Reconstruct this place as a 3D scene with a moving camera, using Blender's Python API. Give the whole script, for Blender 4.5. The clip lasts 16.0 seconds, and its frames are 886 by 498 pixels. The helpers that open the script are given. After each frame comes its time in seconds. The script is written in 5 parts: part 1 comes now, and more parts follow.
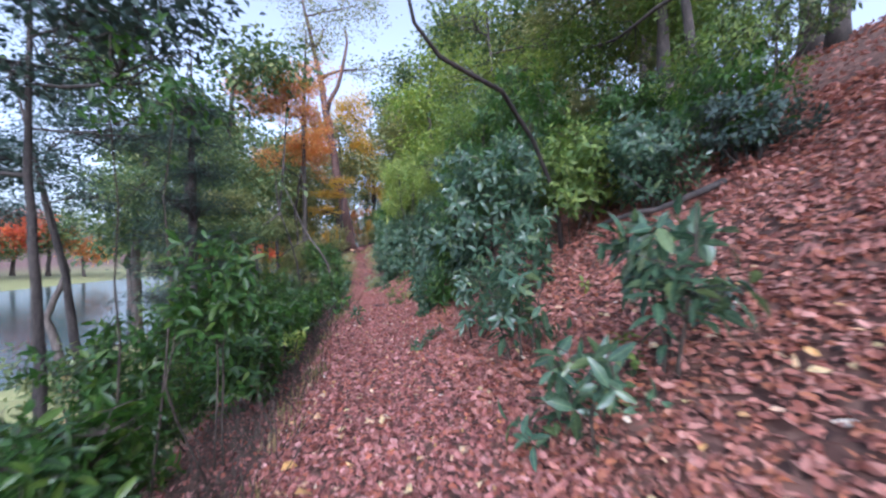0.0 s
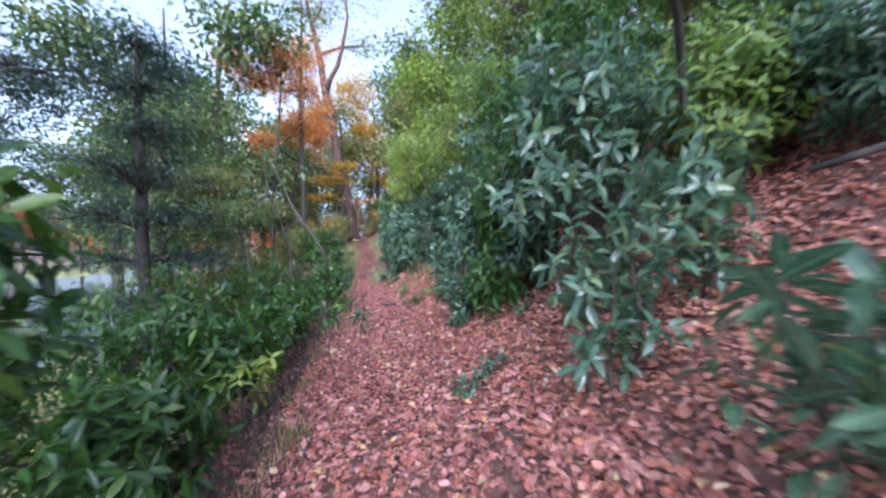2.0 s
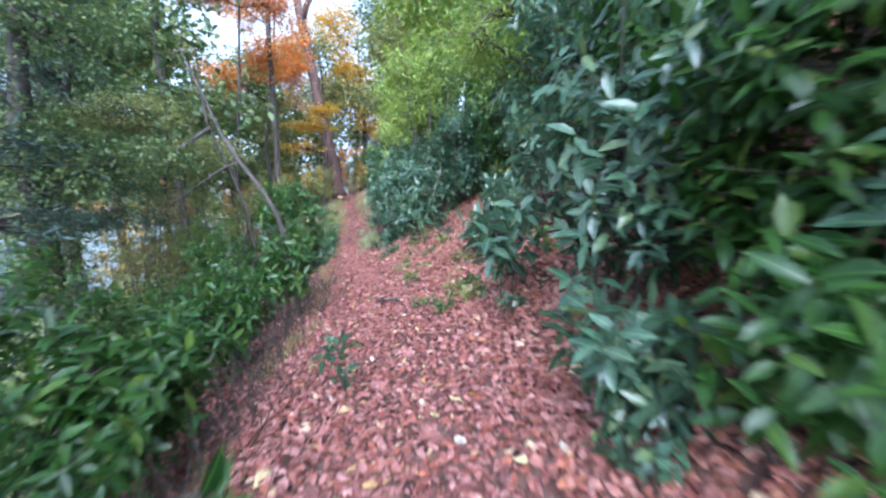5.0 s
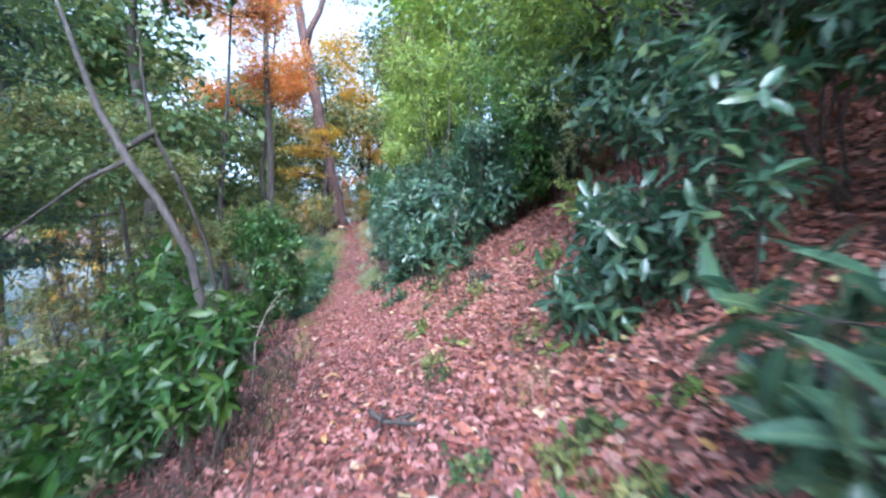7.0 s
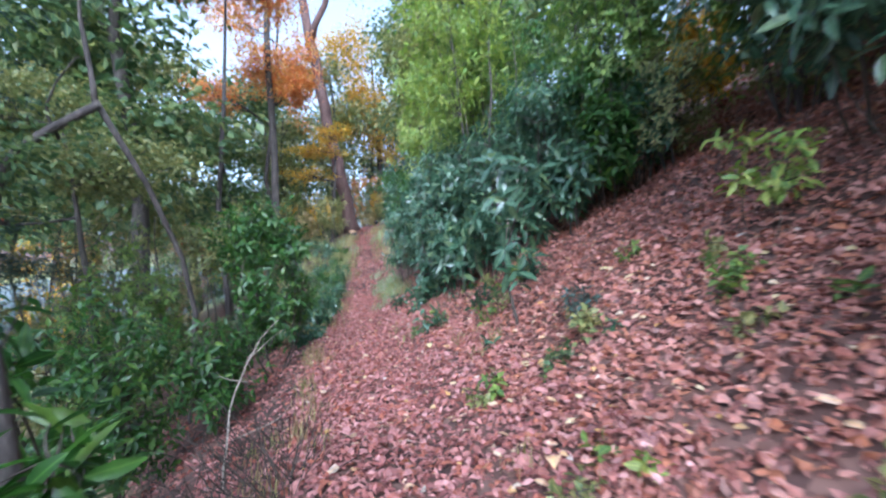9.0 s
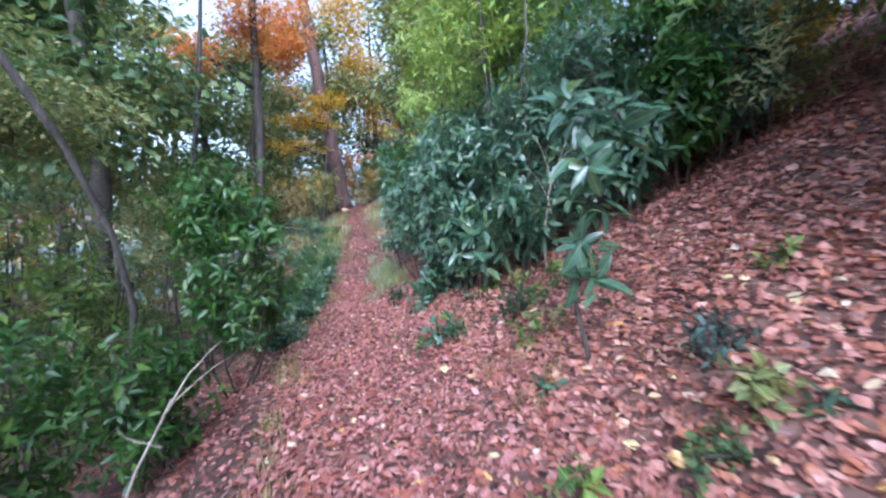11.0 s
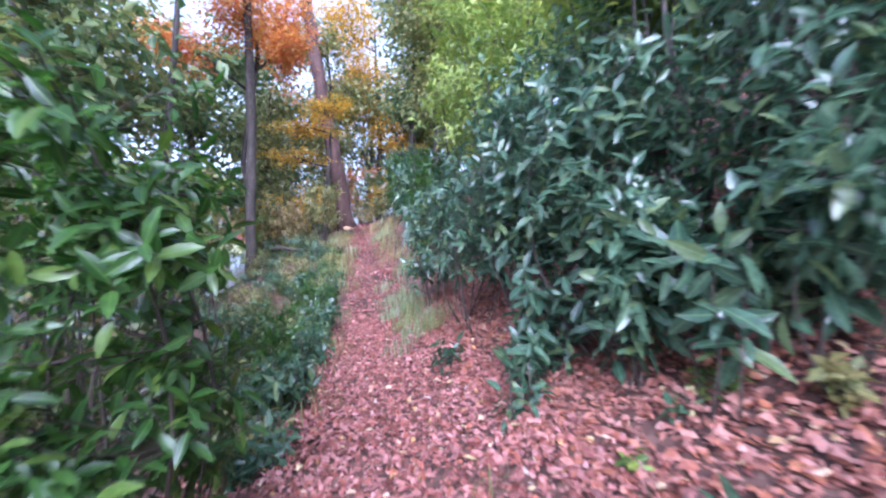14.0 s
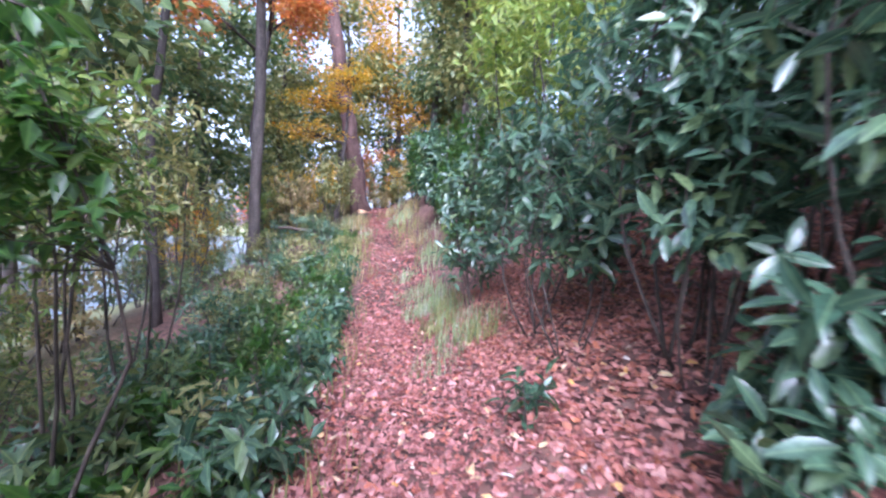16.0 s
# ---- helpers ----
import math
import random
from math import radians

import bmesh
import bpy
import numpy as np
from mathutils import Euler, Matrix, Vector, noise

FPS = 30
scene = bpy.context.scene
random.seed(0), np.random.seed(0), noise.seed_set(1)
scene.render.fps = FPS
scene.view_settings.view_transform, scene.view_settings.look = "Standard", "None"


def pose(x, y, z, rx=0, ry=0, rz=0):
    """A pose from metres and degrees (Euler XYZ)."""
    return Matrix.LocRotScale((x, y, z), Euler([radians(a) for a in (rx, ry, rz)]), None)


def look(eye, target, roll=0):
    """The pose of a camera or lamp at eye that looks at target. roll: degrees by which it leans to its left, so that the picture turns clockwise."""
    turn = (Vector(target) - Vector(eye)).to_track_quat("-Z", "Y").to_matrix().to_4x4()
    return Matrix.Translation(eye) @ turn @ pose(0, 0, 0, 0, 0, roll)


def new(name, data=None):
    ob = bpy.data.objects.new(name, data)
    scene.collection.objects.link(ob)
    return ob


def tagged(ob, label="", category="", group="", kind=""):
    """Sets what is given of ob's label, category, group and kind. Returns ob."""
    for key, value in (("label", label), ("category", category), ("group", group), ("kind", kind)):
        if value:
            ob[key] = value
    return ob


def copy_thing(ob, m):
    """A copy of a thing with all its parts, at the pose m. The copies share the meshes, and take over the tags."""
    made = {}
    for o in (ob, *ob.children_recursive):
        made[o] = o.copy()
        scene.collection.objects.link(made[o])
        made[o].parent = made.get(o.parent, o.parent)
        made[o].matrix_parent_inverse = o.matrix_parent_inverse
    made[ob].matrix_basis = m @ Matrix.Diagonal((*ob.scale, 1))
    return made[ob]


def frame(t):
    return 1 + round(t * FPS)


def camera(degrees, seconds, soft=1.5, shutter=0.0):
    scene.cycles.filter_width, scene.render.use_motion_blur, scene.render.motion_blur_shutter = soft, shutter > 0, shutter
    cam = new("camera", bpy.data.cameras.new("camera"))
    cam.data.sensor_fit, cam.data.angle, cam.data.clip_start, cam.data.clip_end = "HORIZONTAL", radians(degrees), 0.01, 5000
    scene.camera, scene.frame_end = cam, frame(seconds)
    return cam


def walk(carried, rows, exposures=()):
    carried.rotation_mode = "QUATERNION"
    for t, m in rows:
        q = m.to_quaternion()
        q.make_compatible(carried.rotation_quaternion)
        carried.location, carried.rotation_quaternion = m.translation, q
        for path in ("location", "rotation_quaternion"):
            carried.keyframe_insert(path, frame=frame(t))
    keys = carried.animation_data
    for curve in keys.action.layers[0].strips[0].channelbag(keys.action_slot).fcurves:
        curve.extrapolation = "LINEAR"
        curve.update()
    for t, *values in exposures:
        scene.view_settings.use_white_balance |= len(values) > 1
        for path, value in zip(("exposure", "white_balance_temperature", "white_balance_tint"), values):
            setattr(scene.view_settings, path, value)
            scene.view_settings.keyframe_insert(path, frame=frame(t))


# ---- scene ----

cam = camera(95.5, 16.0, soft=2.3, shutter=0.7)
PATH = [
    (0, (0.000, 0.000, 1.468), (0.213, 1.989, 1.480), -0.28),
    (0.5, (-0.070, 0.590, 1.453), (0.168, 2.576, 1.457), -0.73),
    (1, (-0.100, 1.205, 1.434), (0.130, 3.191, 1.450), -0.56),
    (1.5, (-0.192, 1.818, 1.351), (0.022, 3.807, 1.364), -0.75),
    (2, (-0.246, 2.426, 1.316), (-0.050, 4.416, 1.286), -0.57),
    (2.5, (-0.319, 2.989, 1.329), (-0.111, 4.970, 1.145), -0.52),
    (3, (-0.382, 3.547, 1.308), (-0.167, 5.509, 0.983), -0.69),
    (3.5, (-0.419, 4.111, 1.333), (-0.216, 6.072, 0.996), -0.80),
    (4, (-0.494, 4.678, 1.309), (-0.272, 6.642, 1.008), -0.81),
    (4.2, (-0.501, 4.910, 1.320), (-0.270, 6.875, 1.030), -0.83),
    (6.3, (-0.483, 7.729, 1.289), (-0.233, 9.708, 1.142), 0.27),
    (6.5, (-0.499, 7.978, 1.305), (-0.268, 9.960, 1.169), 0.24),
    (7, (-0.545, 8.549, 1.326), (-0.313, 10.534, 1.236), -0.15),
    (7.5, (-0.626, 9.092, 1.305), (-0.403, 11.079, 1.254), -0.59),
    (8, (-0.706, 9.640, 1.322), (-0.512, 11.630, 1.286), -0.71),
    (8.5, (-0.784, 10.108, 1.314), (-0.581, 12.098, 1.280), -1.27),
    (9, (-0.869, 10.488, 1.286), (-0.686, 12.478, 1.213), -1.63),
    (9.2, (-0.909, 10.656, 1.284), (-0.730, 12.644, 1.159), -1.63),
    (11.3, (-1.047, 12.111, 1.294), (-0.830, 14.092, 1.127), 0.10),
    (11.5, (-1.098, 12.274, 1.261), (-0.885, 14.257, 1.117), -0.90),
    (12, (-1.225, 12.687, 1.264), (-1.029, 14.674, 1.137), -0.38),
    (12.5, (-1.333, 13.187, 1.281), (-1.124, 15.173, 1.182), 0.32),
    (13, (-1.437, 13.648, 1.218), (-1.226, 15.636, 1.147), 0.40),
    (13.5, (-1.495, 14.136, 1.203), (-1.309, 16.126, 1.124), 0.95),
    (14, (-1.582, 14.631, 1.191), (-1.357, 16.618, 1.131), 0.37),
    (14.5, (-1.688, 15.166, 1.169), (-1.472, 17.153, 1.106), 0.55),
    (15, (-1.769, 15.618, 1.176), (-1.563, 17.607, 1.110), 1.10),
    (15.5, (-1.865, 16.009, 1.035), (-1.644, 17.994, 0.940), 3.02),
    (16, (-1.905, 16.368, 0.973), (-1.728, 18.358, 0.875), 3.12),
]
walk(cam, [(t, look(eye, target, roll)) for t, eye, target, roll in PATH],
     [(0, 1.0, 5100, 17), (3.5, 1.54, 4930, 9), (7, 1.68, 4780, 8), (9, 1.44, 4780, 8), (12.5, 1.5, 4760, 17), (13.5, 1.64, 4760, 23), (15, 1.86, 4940, 26), (16, 1.92, 4980, 25)])

# ---- world, sun ----
world = bpy.data.worlds.new("sky")
scene.world = world
world.use_nodes = True
wn = world.node_tree
sky = wn.nodes.new("ShaderNodeTexSky")
sky.sky_type, sky.sun_disc = "NISHITA", False
sky.sun_elevation, sky.sun_rotation = radians(38), radians(-175)
sky.air_density, sky.dust_density, sky.ozone_density = 1.0, 4.0, 1.0
veil = wn.nodes.new("ShaderNodeHueSaturation")
veil.inputs["Saturation"].default_value, veil.inputs["Value"].default_value = 0.42, 1.25
wn.links.new(sky.outputs[0], veil.inputs["Color"])
wn.links.new(veil.outputs[0], wn.nodes["Background"].inputs[0])
wn.nodes["Background"].inputs[1].default_value = 0.15
sun = new("sun", bpy.data.lights.new("sun", "SUN"))
sun.data.energy, sun.data.angle, sun.data.color = 1.3, radians(50), (1.0, 0.97, 0.94)
SUN_FROM = Vector((-0.07, -0.78, 0.62))
sun.matrix_world = look(SUN_FROM * 60, (0, 0, 0))

rng = np.random.default_rng(7)


# ---- materials ----
def nodes_of(name):
    m = bpy.data.materials.new(name)
    m.use_nodes = True
    return m, m.node_tree.nodes, m.node_tree.links, m.node_tree.nodes["Principled BSDF"]


def ramp(nodes, stops):
    r = nodes.new("ShaderNodeValToRGB")
    while len(r.color_ramp.elements) < len(stops):
        r.color_ramp.elements.new(0.5)
    for e, (p, c) in zip(r.color_ramp.elements, stops):
        e.position, e.color = p, (*c, 1)
    return r


def even(cols):
    return [(i / max(1, len(cols) - 1), c) for i, c in enumerate(cols)]


def leaf_material(name, cols, rough=0.36, through_light=0.32, vein=0.35, spec=0.5):
    """Leaf: a tint of its own for each blade, blotches, a paler midrib, light coming through."""
    m, n, l, p = nodes_of(name)
    geo, info = n.new("ShaderNodeNewGeometry"), n.new("ShaderNodeObjectInfo")
    add = n.new("ShaderNodeMath")
    add.operation = "ADD"
    l.new(geo.outputs["Random Per Island"], add.inputs[0]), l.new(info.outputs["Random"], add.inputs[1])
    fr = n.new("ShaderNodeMath")
    fr.operation = "FRACT"
    l.new(add.outputs[0], fr.inputs[0])
    r = ramp(n, even(cols))
    l.new(fr.outputs[0], r.inputs[0])
    tc, no = n.new("ShaderNodeTexCoord"), n.new("ShaderNodeTexNoise")
    no.inputs["Scale"].default_value, no.inputs["Detail"].default_value = 28, 4
    l.new(geo.outputs["Position"], no.inputs["Vector"])
    br = ramp(n, [(0.3, (0.62, 0.62, 0.62)), (0.7, (1.3, 1.3, 1.25))])
    l.new(no.outputs["Fac"], br.inputs[0])
    mul = n.new("ShaderNodeMixRGB")
    mul.blend_type, mul.inputs[0].default_value = "MULTIPLY", 0.8
    l.new(r.outputs[0], mul.inputs[1]), l.new(br.outputs[0], mul.inputs[2])
    sep, d = n.new("ShaderNodeSeparateXYZ"), n.new("ShaderNodeMath")
    l.new(tc.outputs["UV"], sep.inputs[0])
    d.operation, d.inputs[1].default_value = "SUBTRACT", 0.5
    l.new(sep.outputs[0], d.inputs[0])
    ab, mr = n.new("ShaderNodeMath"), n.new("ShaderNodeMapRange")
    ab.operation = "ABSOLUTE"
    l.new(d.outputs[0], ab.inputs[0]), l.new(ab.outputs[0], mr.inputs[0])
    mr.inputs[1].default_value, mr.inputs[2].default_value = 0.02, 0.09
    mr.inputs[3].default_value, mr.inputs[4].default_value = vein, 0.0
    mix = n.new("ShaderNodeMixRGB")
    l.new(mr.outputs[0], mix.inputs[0]), l.new(mul.outputs[0], mix.inputs[1])
    mid = cols[len(cols) // 2]
    mix.inputs[2].default_value = (min(1, mid[0] * 2 + 0.04), min(1, mid[1] * 1.7 + 0.05), mid[2] * 1.4 + 0.02, 1)
    l.new(mix.outputs[0], p.inputs["Base Color"])
    p.inputs["Roughness"].default_value, p.inputs["Specular IOR Level"].default_value = rough, spec
    if through_light:
        tr, ms = n.new("ShaderNodeBsdfTranslucent"), n.new("ShaderNodeMixShader")
        hs = n.new("ShaderNodeHueSaturation")
        hs.inputs["Value"].default_value, hs.inputs["Saturation"].default_value = 1.5, 1.1
        l.new(mix.outputs[0], hs.inputs["Color"]), l.new(hs.outputs[0], tr.inputs[0])
        ms.inputs[0].default_value = through_light
        l.new(p.outputs[0], ms.inputs[1]), l.new(tr.outputs[0], ms.inputs[2])
        l.new(ms.outputs[0], n["Material Output"].inputs[0])
    return m


def bark_material(name, cols, scale=6.0, stretch=0.25, bump=0.6):
    m, n, l, p = nodes_of(name)
    tc, mp = n.new("ShaderNodeTexCoord"), n.new("ShaderNodeMapping")
    mp.inputs["Scale"].default_value = (1, 1, stretch)
    l.new(tc.outputs["Object"], mp.inputs[0])
    a, b = n.new("ShaderNodeTexNoise"), n.new("ShaderNodeTexNoise")
    a.inputs["Scale"].default_value, a.inputs["Detail"].default_value = scale, 8
    b.inputs["Scale"].default_value, b.inputs["Detail"].default_value = scale * 7, 5
    l.new(mp.outputs[0], a.inputs["Vector"]), l.new(mp.outputs[0], b.inputs["Vector"])
    ad = n.new("ShaderNodeMixRGB")
    ad.inputs[0].default_value = 0.45
    l.new(a.outputs["Fac"], ad.inputs[1]), l.new(b.outputs["Fac"], ad.inputs[2])
    r = ramp(n, [(0.32 + 0.36 * i / (len(cols) - 1), c) for i, c in enumerate(cols)])
    l.new(ad.outputs[0], r.inputs[0]), l.new(r.outputs[0], p.inputs["Base Color"])
    bp = n.new("ShaderNodeBump")
    bp.inputs["Strength"].default_value, bp.inputs["Distance"].default_value = bump, 0.03
    l.new(ad.outputs[0], bp.inputs["Height"]), l.new(bp.outputs[0], p.inputs["Normal"])
    p.inputs["Roughness"].default_value = 0.9
    return m


def soil_material():
    m, n, l, p = nodes_of("leafy_soil")
    geo = n.new("ShaderNodeNewGeometry")
    vo, no, big = n.new("ShaderNodeTexVoronoi"), n.new("ShaderNodeTexNoise"), n.new("ShaderNodeTexNoise")
    vo.inputs["Scale"].default_value = 17
    no.inputs["Scale"].default_value, no.inputs["Detail"].default_value = 30, 6
    big.inputs["Scale"].default_value, big.inputs["Detail"].default_value = 0.9, 5
    for t in (vo, no, big):
        l.new(geo.outputs["Position"], t.inputs["Vector"])
    sp = n.new("ShaderNodeSeparateColor")
    l.new(vo.outputs["Color"], sp.inputs[0])
    r = ramp(n, even([(0.05, 0.027, 0.022), (0.14, 0.07, 0.055), (0.24, 0.13, 0.1), (0.1, 0.05, 0.04), (0.3, 0.18, 0.14)]))
    l.new(sp.outputs[0], r.inputs[0])
    br = ramp(n, [(0.3, (0.45, 0.42, 0.4)), (0.7, (1.1, 1.05, 1.0))])
    l.new(big.outputs["Fac"], br.inputs[0])
    mul = n.new("ShaderNodeMixRGB")
    mul.blend_type, mul.inputs[0].default_value = "MULTIPLY", 1
    l.new(r.outputs[0], mul.inputs[1]), l.new(br.outputs[0], mul.inputs[2])
    # grass on the low flat by the pond
    sx, mr = n.new("ShaderNodeSeparateXYZ"), n.new("ShaderNodeMapRange")
    l.new(geo.outputs["Position"], sx.inputs[0]), l.new(sx.outputs[2], mr.inputs[0])
    mr.inputs[1].default_value, mr.inputs[2].default_value = -1.6, -3.0
    gr = ramp(n, [(0.3, (0.13, 0.15, 0.05)), (0.7, (0.36, 0.34, 0.14))])
    l.new(no.outputs["Fac"], gr.inputs[0])
    mx = n.new("ShaderNodeMixRGB")
    l.new(mr.outputs[0], mx.inputs[0]), l.new(mul.outputs[0], mx.inputs[1]), l.new(gr.outputs[0], mx.inputs[2])
    l.new(mx.outputs[0], p.inputs["Base Color"])
    bp = n.new("ShaderNodeBump")
    bp.inputs["Strength"].default_value, bp.inputs["Distance"].default_value = 0.8, 0.03
    l.new(sp.outputs[1], bp.inputs["Height"]), l.new(bp.outputs[0], p.inputs["Normal"])
    p.inputs["Roughness"].default_value = 0.85
    return m


def water_material():
    m, n, l, p = nodes_of("pond_water")
    p.inputs["Base Color"].default_value = (0.03, 0.05, 0.05, 1)
    p.inputs["Roughness"].default_value, p.inputs["IOR"].default_value = 0.14, 1.15
    geo, no, bp = n.new("ShaderNodeNewGeometry"), n.new("ShaderNodeTexNoise"), n.new("ShaderNodeBump")
    no.inputs["Scale"].default_value = 1.4
    l.new(geo.outputs["Position"], no.inputs["Vector"]), l.new(no.outputs["Fac"], bp.inputs["Height"])
    bp.inputs["Strength"].default_value, bp.inputs["Distance"].default_value = 0.25, 0.08
    l.new(bp.outputs[0], p.inputs["Normal"])
    return m


LAUREL = leaf_material("laurel_leaf", [(0.021, 0.054, 0.012), (0.038, 0.095, 0.017), (0.063, 0.137, 0.025), (0.032, 0.079, 0.021), (0.123, 0.189, 0.032)], rough=0.33, through_light=0.38)
TEAL = leaf_material("blue_green_leaf", [(0.041, 0.084, 0.052), (0.068, 0.130, 0.077), (0.102, 0.175, 0.103), (0.056, 0.108, 0.069), (0.158, 0.214, 0.086)], rough=0.27, spec=0.8)
BAMBOO = leaf_material("fresh_green_leaf", [(0.069, 0.133, 0.0352), (0.121, 0.199, 0.044), (0.207, 0.266, 0.0528), (0.0862, 0.146, 0.044)], rough=0.5)
LIME = leaf_material("yellow_green_leaf", [(0.117, 0.202, 0.047), (0.215, 0.304, 0.056), (0.313, 0.344, 0.075), (0.098, 0.182, 0.047)], rough=0.5, through_light=0.4)
YELLOW = leaf_material("yellow_leaf", [(0.5, 0.34, 0.05), (0.6, 0.43, 0.07), (0.55, 0.27, 0.05), (0.33, 0.31, 0.06)], rough=0.5, through_light=0.5)
ORANGE = leaf_material("orange_leaf", [(0.552, 0.220, 0.080), (0.570, 0.330, 0.096), (0.460, 0.143, 0.080), (0.570, 0.440, 0.160)], rough=0.5, through_light=0.5)
RED = leaf_material("red_leaf", [(0.5, 0.13, 0.06), (0.42, 0.091, 0.06), (0.55, 0.234, 0.075)], rough=0.5, through_light=0.45)
CONIFER = leaf_material("conifer_needles", [(0.0317, 0.0599, 0.0532), (0.0528, 0.0898, 0.0726), (0.0792, 0.12, 0.0968), (0.0475, 0.0698, 0.0484)], rough=0.5, through_light=0.12, vein=0)
# WOODS and OLIVE: leaf greens lightened to stand in for haze over far woods.
WOODS = leaf_material("woodland_leaf", [(0.0478, 0.0864, 0.0347), (0.0797, 0.13, 0.052), (0.128, 0.173, 0.0607), (0.191, 0.202, 0.0694)], rough=0.5)
OLIVE = leaf_material("olive_leaf", [(0.108, 0.145, 0.054), (0.185, 0.209, 0.072), (0.308, 0.274, 0.108), (0.139, 0.177, 0.063)], rough=0.5)
LITTER = leaf_material("fallen_leaf", [(0.307, 0.100, 0.085), (0.470, 0.207, 0.189), (0.144, 0.046, 0.043), (0.368, 0.142, 0.113), (0.594, 0.315, 0.293), (0.225, 0.070, 0.061), (0.429, 0.142, 0.085), (0.092, 0.035, 0.034), (0.511, 0.241, 0.217), (0.327, 0.107, 0.076)], rough=0.6, through_light=0.1, vein=0.25, spec=0.4)
SLOPE_LITTER = leaf_material("fallen_leaf_fresh", [(0.331, 0.115, 0.083), (0.471, 0.210, 0.171), (0.160, 0.055, 0.047), (0.401, 0.150, 0.099), (0.582, 0.310, 0.259), (0.251, 0.085, 0.067), (0.471, 0.180, 0.094), (0.100, 0.040, 0.036), (0.521, 0.250, 0.204), (0.331, 0.120, 0.088)], rough=0.5, through_light=0.1)
PALE = leaf_material("pale_fallen_leaf", [(0.6, 0.5, 0.25), (0.62, 0.42, 0.32), (0.55, 0.3, 0.08), (0.6, 0.55, 0.5)], rough=0.55, through_light=0.1)
STRAW = leaf_material("dry_grass", [(0.4, 0.3, 0.16), (0.3, 0.22, 0.11), (0.22, 0.2, 0.07), (0.45, 0.36, 0.2)], rough=0.7)
FERN = leaf_material("pale_green_grass", [(0.220, 0.300, 0.135), (0.308, 0.360, 0.195), (0.154, 0.220, 0.090), (0.396, 0.380, 0.300)], rough=0.55, through_light=0.3)
BARK = bark_material("grey_bark", [(0.025, 0.02, 0.018), (0.075, 0.06, 0.052), (0.14, 0.115, 0.1)])
RED_BARK = bark_material("red_brown_bark", [(0.03, 0.016, 0.014), (0.1, 0.055, 0.045), (0.17, 0.1, 0.085)], scale=4)
DARK_BARK = bark_material("dark_bark", [(0.015, 0.012, 0.012), (0.05, 0.04, 0.036), (0.1, 0.08, 0.07)])
TWIG = bark_material("twig_bark", [(0.025, 0.02, 0.015), (0.065, 0.05, 0.038), (0.12, 0.095, 0.075)], scale=30, bump=0.2)
DEAD = bark_material("bleached_wood", [(0.16, 0.13, 0.1), (0.28, 0.23, 0.18), (0.4, 0.35, 0.28)], scale=25, bump=0.2)
CUT = bark_material("fresh_cut_wood", [(0.45, 0.25, 0.13), (0.6, 0.38, 0.22), (0.7, 0.48, 0.3)], scale=20, bump=0.15)
SOIL, WATER = soil_material(), water_material()

# ---- the lie of the land ----
PATH_Y = [-8, 0, 4, 6, 8, 10, 13, 15.6, 17, 20, 23, 30, 37, 44]
PATH_X = [0.1, -0.1, -0.3, -0.45, -0.65, -0.75, -0.95, -1.3, -1.6, -1.95, -2.05, -2.8, -3.6, -3.4]
RISE_Y = [-8, 0, 4, 8, 12, 16, 20, 24, 27, 30, 37, 40, 50, 80]
RISE_Z = [0.2, 0, -0.14, -0.15, -0.12, -0.35, -0.64, -0.55, 0.1, 0.75, 1.35, 1.9, 2.4, 4]
SIDE_D = [-400, -64, -58, -22, -13, -6, -4, -2, -1, -0.45, 0.25, 0.75, 1.3, 2, 4, 9, 14, 22, 60, 400]
SIDE_Z = [6, -2.2, -4.6, -4.6, -3.95, -3.3, -2.3, -0.75, -0.18, 0, 0.03, 0.27, 0.62, 1.05, 2.3, 5.4, 8, 9, 10, 10]


BANK_Y = [-400, 15.5, 19, 34, 46, 400]
BANK_K = [1, 1, 0.42, 0.42, 0.8, 1]


def side(x, y):
    return np.asarray(x, float) - np.interp(y, PATH_Y, PATH_X)


def land(x, y):
    d = side(x, y)
    w = np.clip((d + 9) / 6, 0, 1)
    lump = 0.035 * np.sin(2.3 * np.asarray(x) + 1.1 * np.asarray(y)) * np.sin(1.7 * np.asarray(y) - 0.8 * np.asarray(x) + 0.6)
    lump = lump + 0.02 * np.sin(5.1 * np.asarray(x) - 2.9 * np.asarray(y)) * np.clip(np.abs(d) - 0.3, 0, 1)
    soft = np.interp(y, BANK_Y, BANK_K)
    soft = np.where(d < 0, soft + (1 - soft) * np.clip((-d - 4) / 9, 0, 1), 1)
    return np.interp(y, RISE_Y, RISE_Z) * w + np.interp(d, SIDE_D, SIDE_Z) * soft + lump


# ---- mesh tools ----
def mesh_of(name, verts, tris, uv=None, smooth=True):
    me = bpy.data.meshes.new(name)
    verts, tris = np.asarray(verts, np.float32), np.asarray(tris, np.int32)
    me.vertices.add(len(verts)), me.loops.add(tris.size), me.polygons.add(len(tris))
    me.vertices.foreach_set("co", verts.ravel())
    me.loops.foreach_set("vertex_index", tris.ravel())
    me.polygons.foreach_set("loop_start", np.arange(0, tris.size, 3, dtype=np.int32))
    me.polygons.foreach_set("use_smooth", np.full(len(tris), smooth))
    if uv is not None:
        me.uv_layers.new(name="UVMap").data.foreach_set("uv", np.asarray(uv, np.float32)[tris.ravel()].ravel())
    me.update(calc_edges=True)
    me.validate()
    return me


def part(name, me, material, parent, label="", kind=""):
    ob = new(name, me)
    if material and not me.materials:
        me.materials.append(material)
    ob.parent = parent
    return tagged(ob, label, kind=kind)


